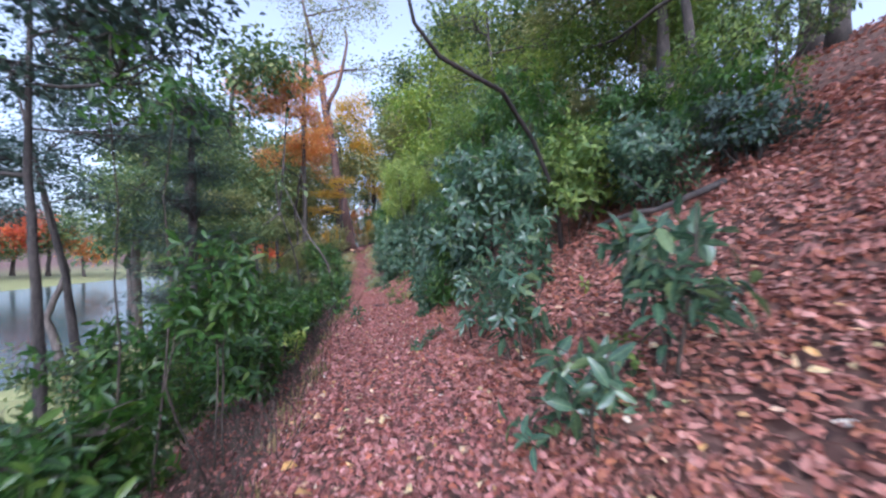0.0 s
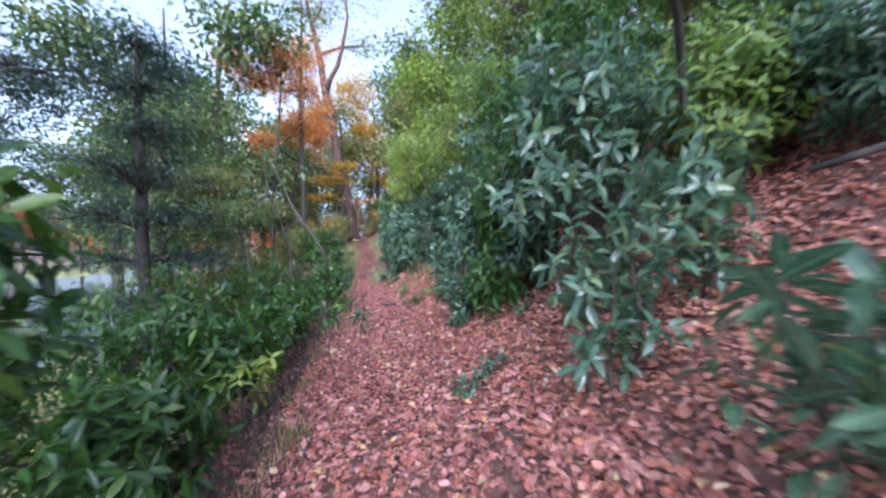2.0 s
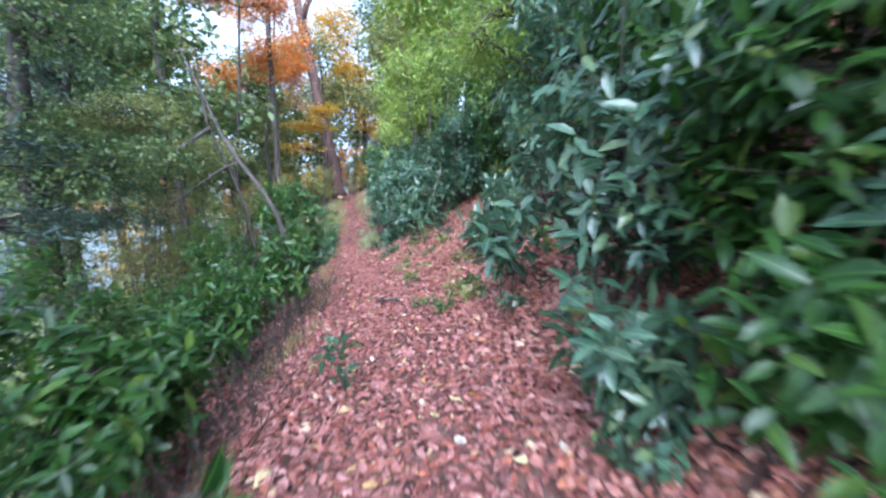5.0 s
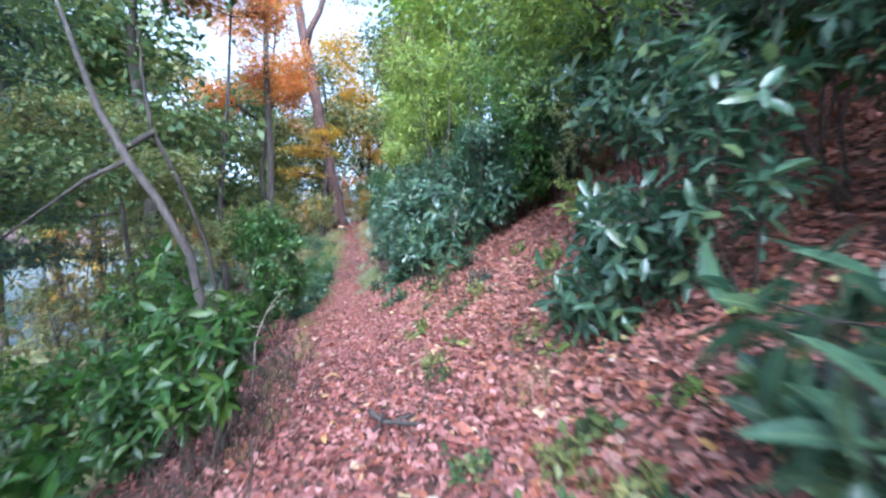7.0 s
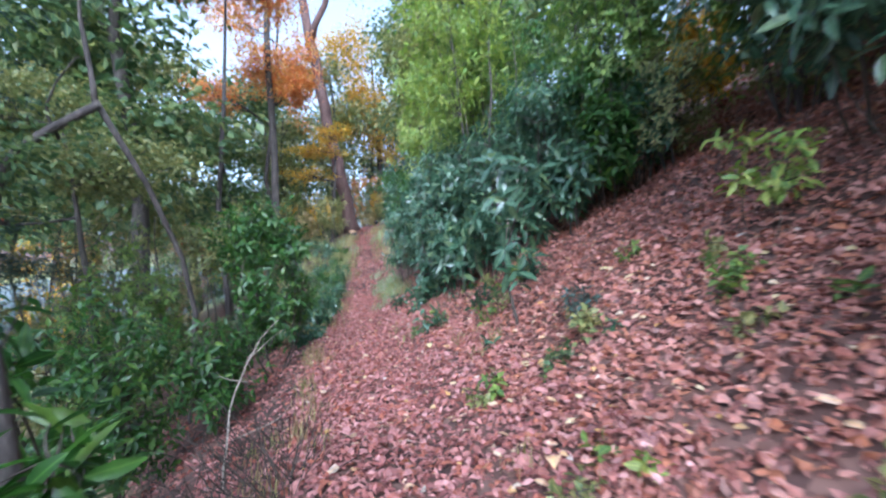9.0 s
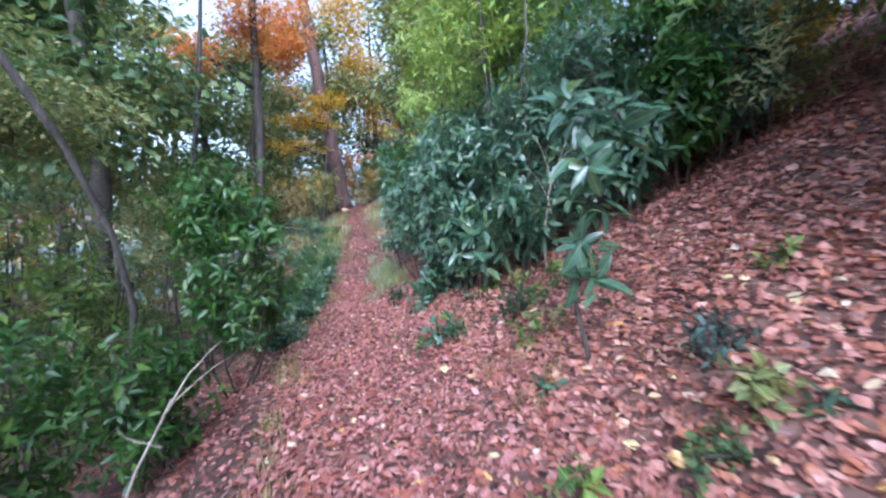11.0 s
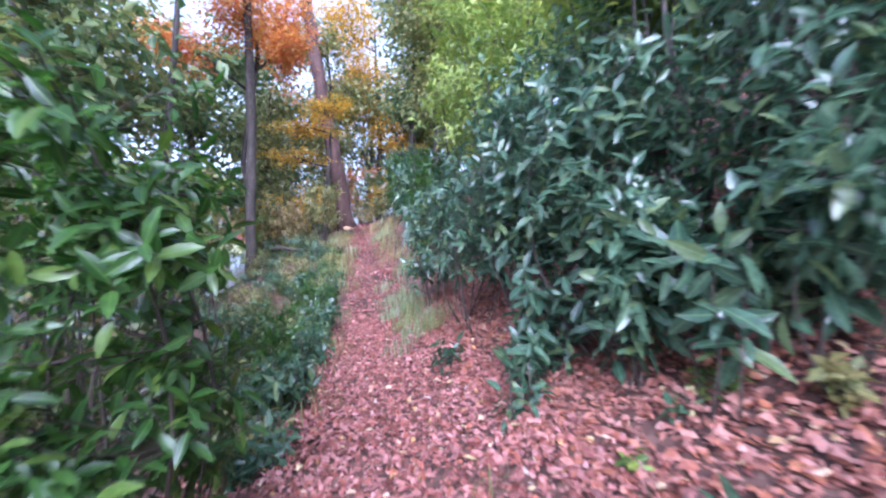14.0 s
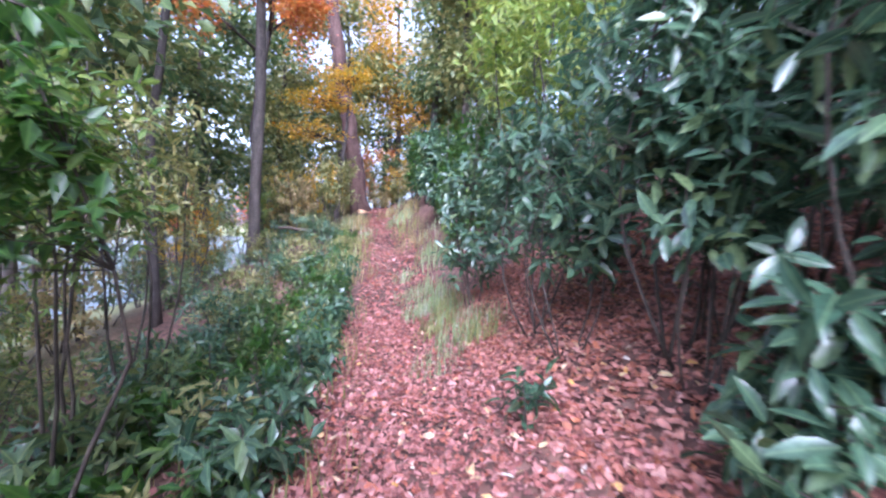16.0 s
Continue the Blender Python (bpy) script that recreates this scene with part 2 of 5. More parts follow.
def leaf_shape(width, droop, fold, wave=0.0):
    """A blade along +Y, one long: base, three rows of left, rib, right, and the tip."""
    rows = [(0.0, 0.0), (0.22, 0.75), (0.52, 1.0), (0.8, 0.6), (1.0, 0.0)]
    v, uv = [], []
    for i, (t, w) in enumerate(rows):
        z = -droop * t * t
        for s in ((0,) if w == 0 else (-1, 0, 1)):
            v.append((s * w * width / 2, t, z + abs(s) * fold * w * width / 2 + wave * s * math.sin(t * 6)))
            uv.append((0.5 + s * w / 2, t))
    f = [(0, 2, 1), (0, 3, 2)]
    for a in (1, 4):
        f += [(a, a + 1, a + 4), (a, a + 4, a + 3), (a + 1, a + 2, a + 5), (a + 1, a + 5, a + 4)]
    f += [(7, 8, 10), (8, 9, 10)]
    return np.array(v), np.array(f), np.array(uv)


def small_leaf(width, fold=0.4, droop=0.15):
    v = [(0, 0, 0), (-width / 2, 0.45, fold * width / 2), (0, 0.5, -0.02), (width / 2, 0.45, fold * width / 2), (0, 1, -droop)]
    f = [(0, 2, 1), (0, 3, 2), (1, 2, 4), (2, 3, 4)]
    return np.array(v), np.array(f), np.array([(0.5, 0), (0, 0.45), (0.5, 0.5), (1, 0.45), (0.5, 1)])


def dry_leaf(width, curl):
    """A fallen leaf: rounded outline, curled along its length."""
    v = [(0, 0, 0), (-width * 0.42, 0.28, curl), (width * 0.46, 0.3, curl * 0.6), (-width * 0.4, 0.68, curl * 0.8), (width * 0.36, 0.72, curl), (0.03, 1, 0)]
    f = [(0, 2, 1), (1, 2, 4), (1, 4, 3), (3, 4, 5)]
    return np.array(v), np.array(f), np.array([(0.5, 0), (0.05, 0.28), (0.95, 0.3), (0.1, 0.68), (0.9, 0.72), (0.5, 1)])


BROAD, NARROW, OVAL = leaf_shape(0.36, 0.22, 0.35), leaf_shape(0.22, 0.3, 0.4), leaf_shape(0.46, 0.15, 0.3, 0.01)
def fleck(width):
    """The plainest leaf, for crowns far off: two halves folded along the rib."""
    v = [(0, 0, 0), (-width / 2, 0.45, 0.2 * width), (0, 1, -0.1), (width / 2, 0.45, 0.2 * width)]
    return np.array(v), np.array([(0, 2, 1), (0, 3, 2)]), np.array([(0.3, 0), (0, 0.45), (0.3, 1), (1, 0.45)])


SMALL_THIN, FLECK, FLECK_THIN = small_leaf(0.3), fleck(0.62), fleck(0.2)
SMALL, SMALL_WIDE, NEEDLE, BLADE = small_leaf(0.42), small_leaf(0.7, 0.3), small_leaf(0.16), leaf_shape(0.05, 0.45, 0.5)


def unit(a):
    return a / np.maximum(np.linalg.norm(a, axis=-1, keepdims=True), 1e-9)


def scatter(shape, pos, along, normal, size, jitter=0.0, r=None):
    """One copy of the shape at each place: its length along 'along', its face towards 'normal'."""
    v, f, uv = shape
    y = unit(along)
    x = unit(np.cross(y, normal))
    z = np.cross(x, y)
    fr = np.stack([x, y, z], 1) * np.asarray(size)[:, None, None]
    base = np.broadcast_to(v, (len(pos), *v.shape))
    if jitter:
        base = base * np.stack([r.uniform(0.5, 1.15, len(pos)), np.ones(len(pos)), r.uniform(0.2, 2.2, len(pos))], 1)[:, None] + r.normal(0, jitter, base.shape)
    out = np.einsum("nvk,nkj->nvj", base, fr) + pos[:, None, :]
    n = len(pos)
    return out.reshape(-1, 3), (f[None] + (np.arange(n) * len(v))[:, None, None]).reshape(-1, 3), np.tile(uv, (n, 1))


def tube(points, radii, sides=5, ends=True):
    p = np.asarray(points, float)
    d = unit(np.gradient(p, axis=0))
    ref = np.array([0.31, 0.2, 0.93]) if abs(d[0] @ np.array([0.31, 0.2, 0.93])) < 0.9 else np.array([1.0, 0, 0])
    a = unit(np.cross(d, ref))
    b = np.cross(d, a)
    ang = np.arange(sides) * 2 * np.pi / sides
    ring = np.cos(ang)[None, :, None] * a[:, None] + np.sin(ang)[None, :, None] * b[:, None]
    v = (p[:, None] + ring * np.asarray(radii)[:, None, None]).reshape(-1, 3)
    f = []
    for i in range(len(p) - 1):
        for k in range(sides):
            q = (k + 1) % sides
            f += [(i * sides + k, i * sides + q, (i + 1) * sides + q), (i * sides + k, (i + 1) * sides + q, (i + 1) * sides + k)]
    if not ends:
        return v, np.array(f)
    e = len(v)
    v = np.vstack([v, p[:1], p[-1:]])
    m = (len(p) - 1) * sides
    for k in range(sides):
        q = (k + 1) % sides
        f += [(e, q, k), (e + 1, m + k, m + q)]
    return v, np.array(f)


def merge(pieces):
    vs, fs, o = [], [], 0
    for v, f in pieces:
        vs.append(v), fs.append(f + o)
        o += len(v)
    return np.vstack(vs), np.vstack(fs)


def bend(a, b, r, n=6, sag=0.12):
    """A crooked line from a to b."""
    a, b = np.asarray(a, float), np.asarray(b, float)
    t = np.linspace(0, 1, n)[:, None]
    ln = np.linalg.norm(b - a)
    w = r.normal(0, sag * ln, 3) * np.array([1, 1, 0.5])
    return a + (b - a) * t + w * np.sin(np.pi * t) + np.cumsum(r.normal(0, 0.012 * ln, (n, 3)), 0) * np.sin(np.pi * t) ** 0.5


def rosettes(tips, axis, per, length, r, gap=0.016, spread=(50, 105)):
    """Whorls of leaves round twig ends: places, ways, faces, sizes."""
    n = len(tips)
    ph = r.uniform(0, 6.28, (n, 1)) + np.arange(per) * 2.399 + r.normal(0, 0.25, (n, per))
    th = np.radians(np.linspace(spread[0], spread[1], per))[None] + r.normal(0, 0.2, (n, per))
    ref = unit(np.cross(axis, r.normal(0, 1, (n, 3))))
    oth = np.cross(axis, ref)
    rad = np.cos(ph)[..., None] * ref[:, None] + np.sin(ph)[..., None] * oth[:, None]
    along = axis[:, None] * np.cos(th)[..., None] + rad * np.sin(th)[..., None]
    along[..., 2] -= 0.18
    normal = axis[:, None] * np.sin(th)[..., None] - rad * np.cos(th)[..., None] + np.array([0, 0, 0.5]) + r.normal(0, 0.25, (n, per, 3))
    pos = tips[:, None] - axis[:, None] * (np.arange(per) * gap)[None, :, None]
    size = length * r.uniform(0.6, 1.15, (n, per))
    return pos.reshape(-1, 3), along.reshape(-1, 3), normal.reshape(-1, 3), size.ravel()


LEAF_CACHE = {}


def blades(root, shape_key, material, pos, along, normal, size, heroes):
    """The leaves nearest the path as parts of their own, on shared meshes."""
    shape = {"broad": BROAD, "narrow": NARROW, "oval": OVAL}[shape_key]
    key = (shape_key, material.name)
    if key not in LEAF_CACHE:
        LEAF_CACHE[key] = mesh_of("leaf_" + shape_key, *shape)
        LEAF_CACHE[key].materials.append(material)
    y = unit(along)
    x = unit(np.cross(y, normal))
    z = np.cross(x, y)
    for i in heroes:
        s = float(size[i])
        m = Matrix(((x[i, 0] * s, y[i, 0] * s, z[i, 0] * s, pos[i, 0]), (x[i, 1] * s, y[i, 1] * s, z[i, 1] * s, pos[i, 1]),
                    (x[i, 2] * s, y[i, 2] * s, z[i, 2] * s, pos[i, 2]), (0, 0, 0, 1)))
        ob = new("leaf", LEAF_CACHE[key])
        ob.parent = root
        ob.matrix_basis = m


def shrub(name, label, x, y, height, radius, tips, per, length, material, shape="broad", lean=(0, 0), low=0.2, stems=4,
          hero=0, seed=0, category="shrub", bark=None, group="", spread=(50, 105), thick=0.016, fill=1.0):
    """A many-stemmed shrub: crooked stems, thin side branches, whorls of leaves at the twig ends."""
    r = np.random.default_rng(seed + 100)
    hero = min(hero, 92)
    root = tagged(new(name), label, category, group)
    z0 = float(land(x, y)) - 0.04
    root.location = (x, y, z0)
    rx, ry = radius if isinstance(radius, tuple) else (radius, radius)
    c = np.array([lean[0], lean[1], height * (0.5 + low / 2)])
    rad = np.array([rx, ry, height * (0.5 - low / 2)])
    heads, lines = [], []
    for s in range(stems):
        a = 6.28 * s / stems + r.uniform(0, 1)
        end = c + rad * np.array([math.cos(a) * r.uniform(0.2, 0.6), math.sin(a) * r.uniform(0.2, 0.6), r.uniform(0.3, 0.85)])
        ln = bend((0.07 * math.cos(a), 0.07 * math.sin(a), -0.05), end, r, 8, 0.07)
        lines.append(ln)
        heads.append([tube(ln, np.linspace(thick, thick * 0.3, 8) * (0.7 + 0.2 * height), 6)])
    u = unit(r.normal(0, 1, (tips, 3)))
    u = np.sign(u) * np.abs(u) ** 0.75
    lob = 0.8 + 0.22 * np.sin(3 * u[:, 0] + 4 * u[:, 1] + seed) * np.sin(5 * u[:, 2] + seed)
    pts = c + u * rad * 0.95 * (lob * r.uniform(0.2, 1.0, tips) ** (0.5 / fill))[:, None]
    gz = land(pts[:, 0] + x, pts[:, 1] + y) - z0
    pts[:, 2] = np.maximum(pts[:, 2], gz + 0.06)
    axis, joints = np.empty((tips, 3)), np.vstack([ln[1:] for ln in lines])
    for i in range(tips):
        gap = np.linalg.norm(joints - pts[i], axis=1) + 2 * np.maximum(0, joints[:, 2] - pts[i, 2]) + r.uniform(0, 0.25, len(joints))
        k, j = divmod(int(np.argmin(gap)), 7)
        ln = bend(lines[k][j + 1], pts[i], r, 4 if hero else 3, 0.1)
        if hero or y < 20 or i % 3 == 0:
            heads[k].append(tube(ln, np.linspace(0.005, 0.002, len(ln)), 3, False))
        axis[i] = ln[-1] - ln[-2]
    axis = unit(unit(axis) + np.array([0, 0, 0.35]) + r.normal(0, 0.2, (tips, 3)))
    for s in range(stems):
        part("stem", mesh_of("stem", *merge(heads[s])), bark or TWIG, root)
    pos, along, normal, size = rosettes(pts, axis, per, length, r, gap=0.19 * length, spread=spread)
    keep = np.ones(len(pos), bool)
    if hero:
        d = np.abs(side(pos[:, 0] + x, pos[:, 1] + y))
        first = np.argsort(d)[:hero]
        keep[first] = False
        blades(root, shape, material, pos, along, normal, size, first)
    if keep.any():
        sh = {"broad": BROAD if hero else SMALL, "narrow": NARROW if hero else SMALL_THIN, "oval": OVAL, "small": SMALL, "wide": SMALL_WIDE, "needle": NEEDLE}[shape]
        part("foliage", mesh_of("foliage", *scatter(sh, pos[keep], along[keep], normal[keep], size[keep])), material, root, kind="stuff")
    return root


def tree(name, label, x, y, line, radii, crowns, material, bark, leaf=0.12, seed=0, shape=None, sides=10, limb=0.05, flat=0.0,
         category="tree", group="", base=None, limbs=True):
    """A trunk along a line of (dx, dy, z) above its foot; crowns: (dx, dy, z, rx, ry, rz, clumps, leaves a clump)."""
    r = np.random.default_rng(seed + 500)
    root = tagged(new(name), label, category, group)
    z0 = float(land(x, y)) - 0.1 if base is None else base
    root.location = (x, y, z0)
    line = np.asarray(line, float)
    t = np.linspace(0, 1, 4 * len(line))
    src = np.linspace(0, 1, len(line))
    ln = np.stack([np.interp(t, src, line[:, k]) for k in range(3)], 1)
    rr = np.interp(t, src, radii)
    ln[1:-1] += r.normal(0, 0.12, (len(ln) - 2, 3)) * rr[1:-1, None]
    rr = rr * (1 + r.normal(0, 0.03, len(rr)))
    rr[0] *= 1.35
    part("trunk", mesh_of("trunk", *tube(ln, rr, sides)), bark, root)
    P, A, N, S = [], [], [], []
    for cx, cy, cz, rx, ry, rz, clumps, leaves in crowns:
        c, rad = np.array([cx, cy, cz]), np.array([rx, ry, rz])
        j = int(np.argmin(np.abs(ln[:, 2] - (cz - 0.5 * rz)) + 0.3 * np.linalg.norm(ln[:, :2] - c[:2], axis=1)))
        pieces = []
        start = ln[j]
        main = bend(start, c, r, 6, 0.1)
        pieces.append(tube(main, np.linspace(max(0.02, min(rr[j] * 0.7, limb)), 0.02, 6), 6))
        u = unit(r.normal(0, 1, (clumps, 3)))
        pts = c + u * rad * (r.uniform(0.15, 1, clumps) ** 0.5 * (0.75 + 0.25 * np.sin(4 * u[:, 0] + 3 * u[:, 2] + seed)))[:, None]
        for q in pts[:: max(1, clumps // 22)]:
            pieces.append(tube(bend(main[int(r.integers(2, 6))], q, r, 4, 0.1), (0.018, 0.012, 0.008, 0.004), 3, False))
        if limbs:
            part("limb", mesh_of("limb", *merge(pieces)), bark, root)
        n = clumps * leaves
        spread = leaf * 2.0
        off = r.normal(0, 1, (n, 3)) * spread * np.array([1, 1, 0.55 - 0.35 * flat])
        P.append(np.repeat(pts, leaves, 0) + off)
        A.append(unit(off) + r.normal(0, 0.6, (n, 3)) * np.array([1, 1, 0.6]) + np.array([0, 0, -0.25]))
        N.append(r.normal(0, 0.55 - 0.3 * flat, (n, 3)) + np.array([0, 0, 1.0]))
        S.append(leaf * r.uniform(0.6, 1.25, n))
    P, A, N, S = np.vstack(P), np.vstack(A), np.vstack(N), np.concatenate(S)
    part("crown", mesh_of("crown", *scatter(shape or FLECK, P, A, N, S)), material, root, kind="stuff")
    return root


# ---- ground, pond ----
def spaced(lo, near_lo, near_hi, hi, fine, growth=1.25):
    a = list(np.arange(near_lo, near_hi + 1e-6, fine))
    s, v = fine, near_hi
    while v < hi:
        s *= growth
        v += s
        a.append(v)
    s, v = fine, near_lo
    while v > lo:
        s *= growth
        v -= s
        a.insert(0, v)
    return np.array(a)


gx, gy = spaced(-2000, -5, 5, 2000, 0.14), spaced(-2000, -2, 26, 2000, 0.16)
XX, YY = np.meshgrid(gx, gy)
ZZ = land(XX, YY)
nx, ny = len(gx), len(gy)
ii = (np.arange(ny - 1)[:, None] * nx + np.arange(nx - 1)[None]).ravel()
quads = np.vstack([np.stack([ii, ii + 1, ii + nx + 1], 1), np.stack([ii, ii + nx + 1, ii + nx], 1)])
ground = tagged(new("ground", mesh_of("ground", np.stack([XX, YY, ZZ], -1).reshape(-1, 3), quads)), "leaf-covered woodland floor with a worn footpath along a slope", "ground", kind="structure")
ground.data.materials.append(SOIL)

px, py = np.linspace(-70, -4, 12), np.linspace(-60, 130, 20)
WX, WY = np.meshgrid(px, py)
jj = (np.arange(19)[:, None] * 12 + np.arange(11)[None]).ravel()
water = tagged(new("water", mesh_of("water", np.stack([WX, WY, WX * 0 - 4.0], -1).reshape(-1, 3),
                                    np.vstack([np.stack([jj, jj + 1, jj + 13], 1), np.stack([jj, jj + 13, jj + 12], 1)]))),
               "still dark pond below the bank", "pond", kind="structure")
water.data.materials.append(WATER)


# ---- shrubs above the path ----
S_R = "evergreen shrub with glossy blue-green leaves on the slope"
# saplings beside the start of the walk
shrub("sapling", "young evergreen sapling with large drooping leaves", 1.5, 2.05, 1.0, (0.5, 0.45), 30, 8, 0.17, TEAL, hero=135, seed=1, low=0.35, stems=3, category="sapling", spread=(65, 100))
shrub("sapling", "low spreading sapling with broad blue-green leaves", 1.02, 2.05, 0.55, (0.42, 0.4), 17, 7, 0.16, TEAL, hero=119, seed=31, low=0.15, stems=3, category="sapling", spread=(65, 100))
shrub("seedling", "low seedling with broad blue-green leaves in the leaf litter", 0.72, 2.2, 0.28, (0.2, 0.2), 6, 7, 0.13, TEAL, hero=42, seed=32, low=0.3, stems=1, category="seedling", spread=(65, 100))
shrub("sapling", "young evergreen sapling with large drooping leaves", 1.05, 3.4, 0.95, (0.5, 0.48), 27, 8, 0.17, TEAL, hero=118, seed=2, low=0.15, stems=3, category="sapling", spread=(60, 100))
shrub("sapling", "young evergreen sapling with large drooping leaves", 0.88, 4.6, 1.0, (0.42, 0.42), 26, 8, 0.14, TEAL, hero=150, seed=3, low=0.15, stems=3, category="sapling")
shrub("sapling", "young evergreen sapling with large drooping leaves", 1.2, 5.3, 0.85, (0.5, 0.45), 24, 8, 0.16, TEAL, hero=150, seed=13, low=0.3, stems=2, category="sapling")
shrub("shrub", "low dark clump of evergreen leaves on the slope", 1.9, 2.35, 0.35, (0.35, 0.3), 30, 7, 0.09, CONIFER, shape="narrow", seed=4, low=0.1)
for k, (x, y, h, rx, n, mat) in enumerate([(3.3, 4.95, 1.3, 0.7, 170, TEAL), (4.3, 4.9, 1.7, 0.9, 200, LAUREL), (5.0, 5.7, 2.4, 1.1, 220, BAMBOO)]):
    shrub("shrub", "tangled evergreen shrub along the upper slope", x, y, h, (rx, rx), n, 8, 0.13, mat, seed=270 + k, low=0.06, stems=6, bark=DARK_BARK, thick=0.01)
shrub("sapling", "young evergreen sapling with large drooping leaves", 1.62, 4.8, 1.25, (0.55, 0.5), 46, 8, 0.16, TEAL, hero=60, seed=298, low=0.1, lean=(-0.1, 0), stems=3, category="sapling", thick=0.008)
# leaning branches over the slope
for k, (x, y, h, rx, n, low, mat) in enumerate([(0.5, 7.45, 0.75, 0.4, 46, 0.05, TEAL), (0.78, 6.95, 0.8, 0.4, 46, 0.05, LAUREL), (2.6, 5.9, 1.9, 0.8, 200, 0.2, BAMBOO), (3.5, 5.6, 1.5, 0.8, 180, 0.15, TEAL), (1.5, 6.9, 2.6, 0.7, 150, 0.3, LAUREL)]):
    shrub("shrub", S_R, x, y, h, (rx, rx), n, 8, 0.15, mat, hero=70 if y > 6.92 and h < 1 else 0, seed=230 + k, low=low, stems=4, thick=0.009)
shrub("shrub", "evergreen shrub with glossy leaves hanging towards the path", 1.75, 6.1, 2.3, (1.15, 0.9), 200, 8, 0.16, TEAL, hero=280, seed=5, low=0.03, lean=(-0.35, -0.25), stems=3, thick=0.01)
shrub("sapling", "young evergreen sapling with large drooping leaves", 1.2, 6.75, 1.2, (0.5, 0.45), 60, 8, 0.16, TEAL, hero=135, seed=171, low=0.1, stems=3, category="sapling", thick=0.009)
shrub("shrub", S_R, 1.05, 7.3, 2.1, (0.7, 0.6), 220, 8, 0.14, LAUREL, hero=200, seed=14, low=0.02)
shrub("shrub", "dark tangled undergrowth on the slope", 4.3, 4.5, 1.0, (1.0, 0.7), 150, 8, 0.1, CONIFER, shape="small", seed=16, low=0.05, stems=6, bark=DARK_BARK)
shrub("shrub", S_R, 3.2, 6.3, 1.9, (1.1, 0.8), 260, 8, 0.13, BAMBOO, seed=17, low=0.05)
shrub("shrub", S_R, 2.2, 7.3, 2.6, (0.9, 0.8), 300, 8, 0.14, TEAL, seed=15, low=0.15)
shrub("shrub", S_R, 0.85, 8.2, 1.9, (0.8, 0.95), 230, 8, 0.14, TEAL, hero=280, seed=6, low=0.08)
shrub("shrub", S_R, 1.9, 9.0, 3.4, (1.2, 1.2), 420, 8, 0.15, LAUREL, hero=0, seed=7, low=0.1)
for k, (x, y, h, rx, n, he, low, lean) in enumerate([(0.72, 10.95, 0.6, 0.36, 30, 118, 0.1, (-0.05, 0)), (1.3, 10.45, 1.6, 0.48, 62, 118, 0.2, (-0.15, 0)), (1.0, 10.85, 1.0, 0.42, 48, 70, 0.1, (-0.05, 0)), (1.7, 11.2, 1.8, 0.6, 90, 0, 0.25, (-0.3, 0)), (2.0, 10.1, 2.2, 0.7, 110, 0, 0.2, (-0.2, 0))]):
    shrub("shrub", "loose evergreen shrub with hanging blue-green leaves", x, y, h, (rx, rx), n, 8, 0.145, TEAL, hero=he, seed=274 + k, low=low, lean=lean, stems=4, thick=0.008, spread=(60, 120))
shrub("shrub", S_R, 1.12, 11.45, 1.0, (0.5, 0.5), 74, 8, 0.16, TEAL, hero=200, seed=9, low=0.02, thick=0.009)
shrub("shrub", "low dark clump of evergreen leaves on the slope", 0.52, 13.65, 0.32, (0.26, 0.22), 26, 7, 0.08, CONIFER, shape="narrow", seed=11, low=0.1)
shrub("sapling", "thin sapling with a few large hanging leaves", 0.12, 14.15, 2.2, (0.34, 0.32), 20, 6, 0.22, TEAL, hero=118, seed=12, low=0.15, stems=1, category="sapling")
shrub("shrub", S_R, 2.7, 11.3, 2.7, (1.1, 1.0), 300, 8, 0.15, LAUREL, seed=18, low=0.2, thick=0.01)
shrub("sapling", "thin sapling with a few large hanging leaves", 0.5, 9.3, 1.0, (0.36, 0.32), 19, 8, 0.19, TEAL, hero=135, seed=19, low=0.2, stems=2, category="sapling", thick=0.008)
shrub("shrub", "evergreen shrub with leaves hanging high over the slope", 2.1, 10.6, 2.7, (1.0, 0.9), 150, 8, 0.16, TEAL, seed=240, low=0.4, lean=(-0.5, 0), stems=3, thick=0.01)
for k, (x, y, h, rx, n, mat) in enumerate([(2.9, 15.9, 2.0, 0.9, 220, OLIVE), (2.2, 17.4, 2.4, 0.9, 220, OLIVE), (3.6, 14.6, 1.9, 0.9, 220, OLIVE), (4.3, 13.2, 1.8, 0.9, 200, BAMBOO)]):
    shrub("shrub", "fine-leaved olive shrub at the upper edge of the bare slope", x, y, h, (rx, rx), n, 9, 0.12, mat, shape="narrow", seed=244 + k, low=0.04, stems=6, bark=BARK, thick=0.009)
shrub("shrub", "evergreen shrub with long leaves hanging over the open slope", 2.3, 12.7, 1.7, (0.75, 0.6), 62, 7, 0.2, TEAL, hero=60, seed=291, low=0.35, lean=(-0.5, 0.05), stems=3, thick=0.009, spread=(60, 120))
shrub("sapling", "sparse sapling with pale yellow-green leaves on the slope", 1.55, 13.0, 0.95, (0.42, 0.38), 26, 7, 0.11, LIME, hero=50, seed=292, low=0.25, stems=3, category="sapling", thick=0.007)
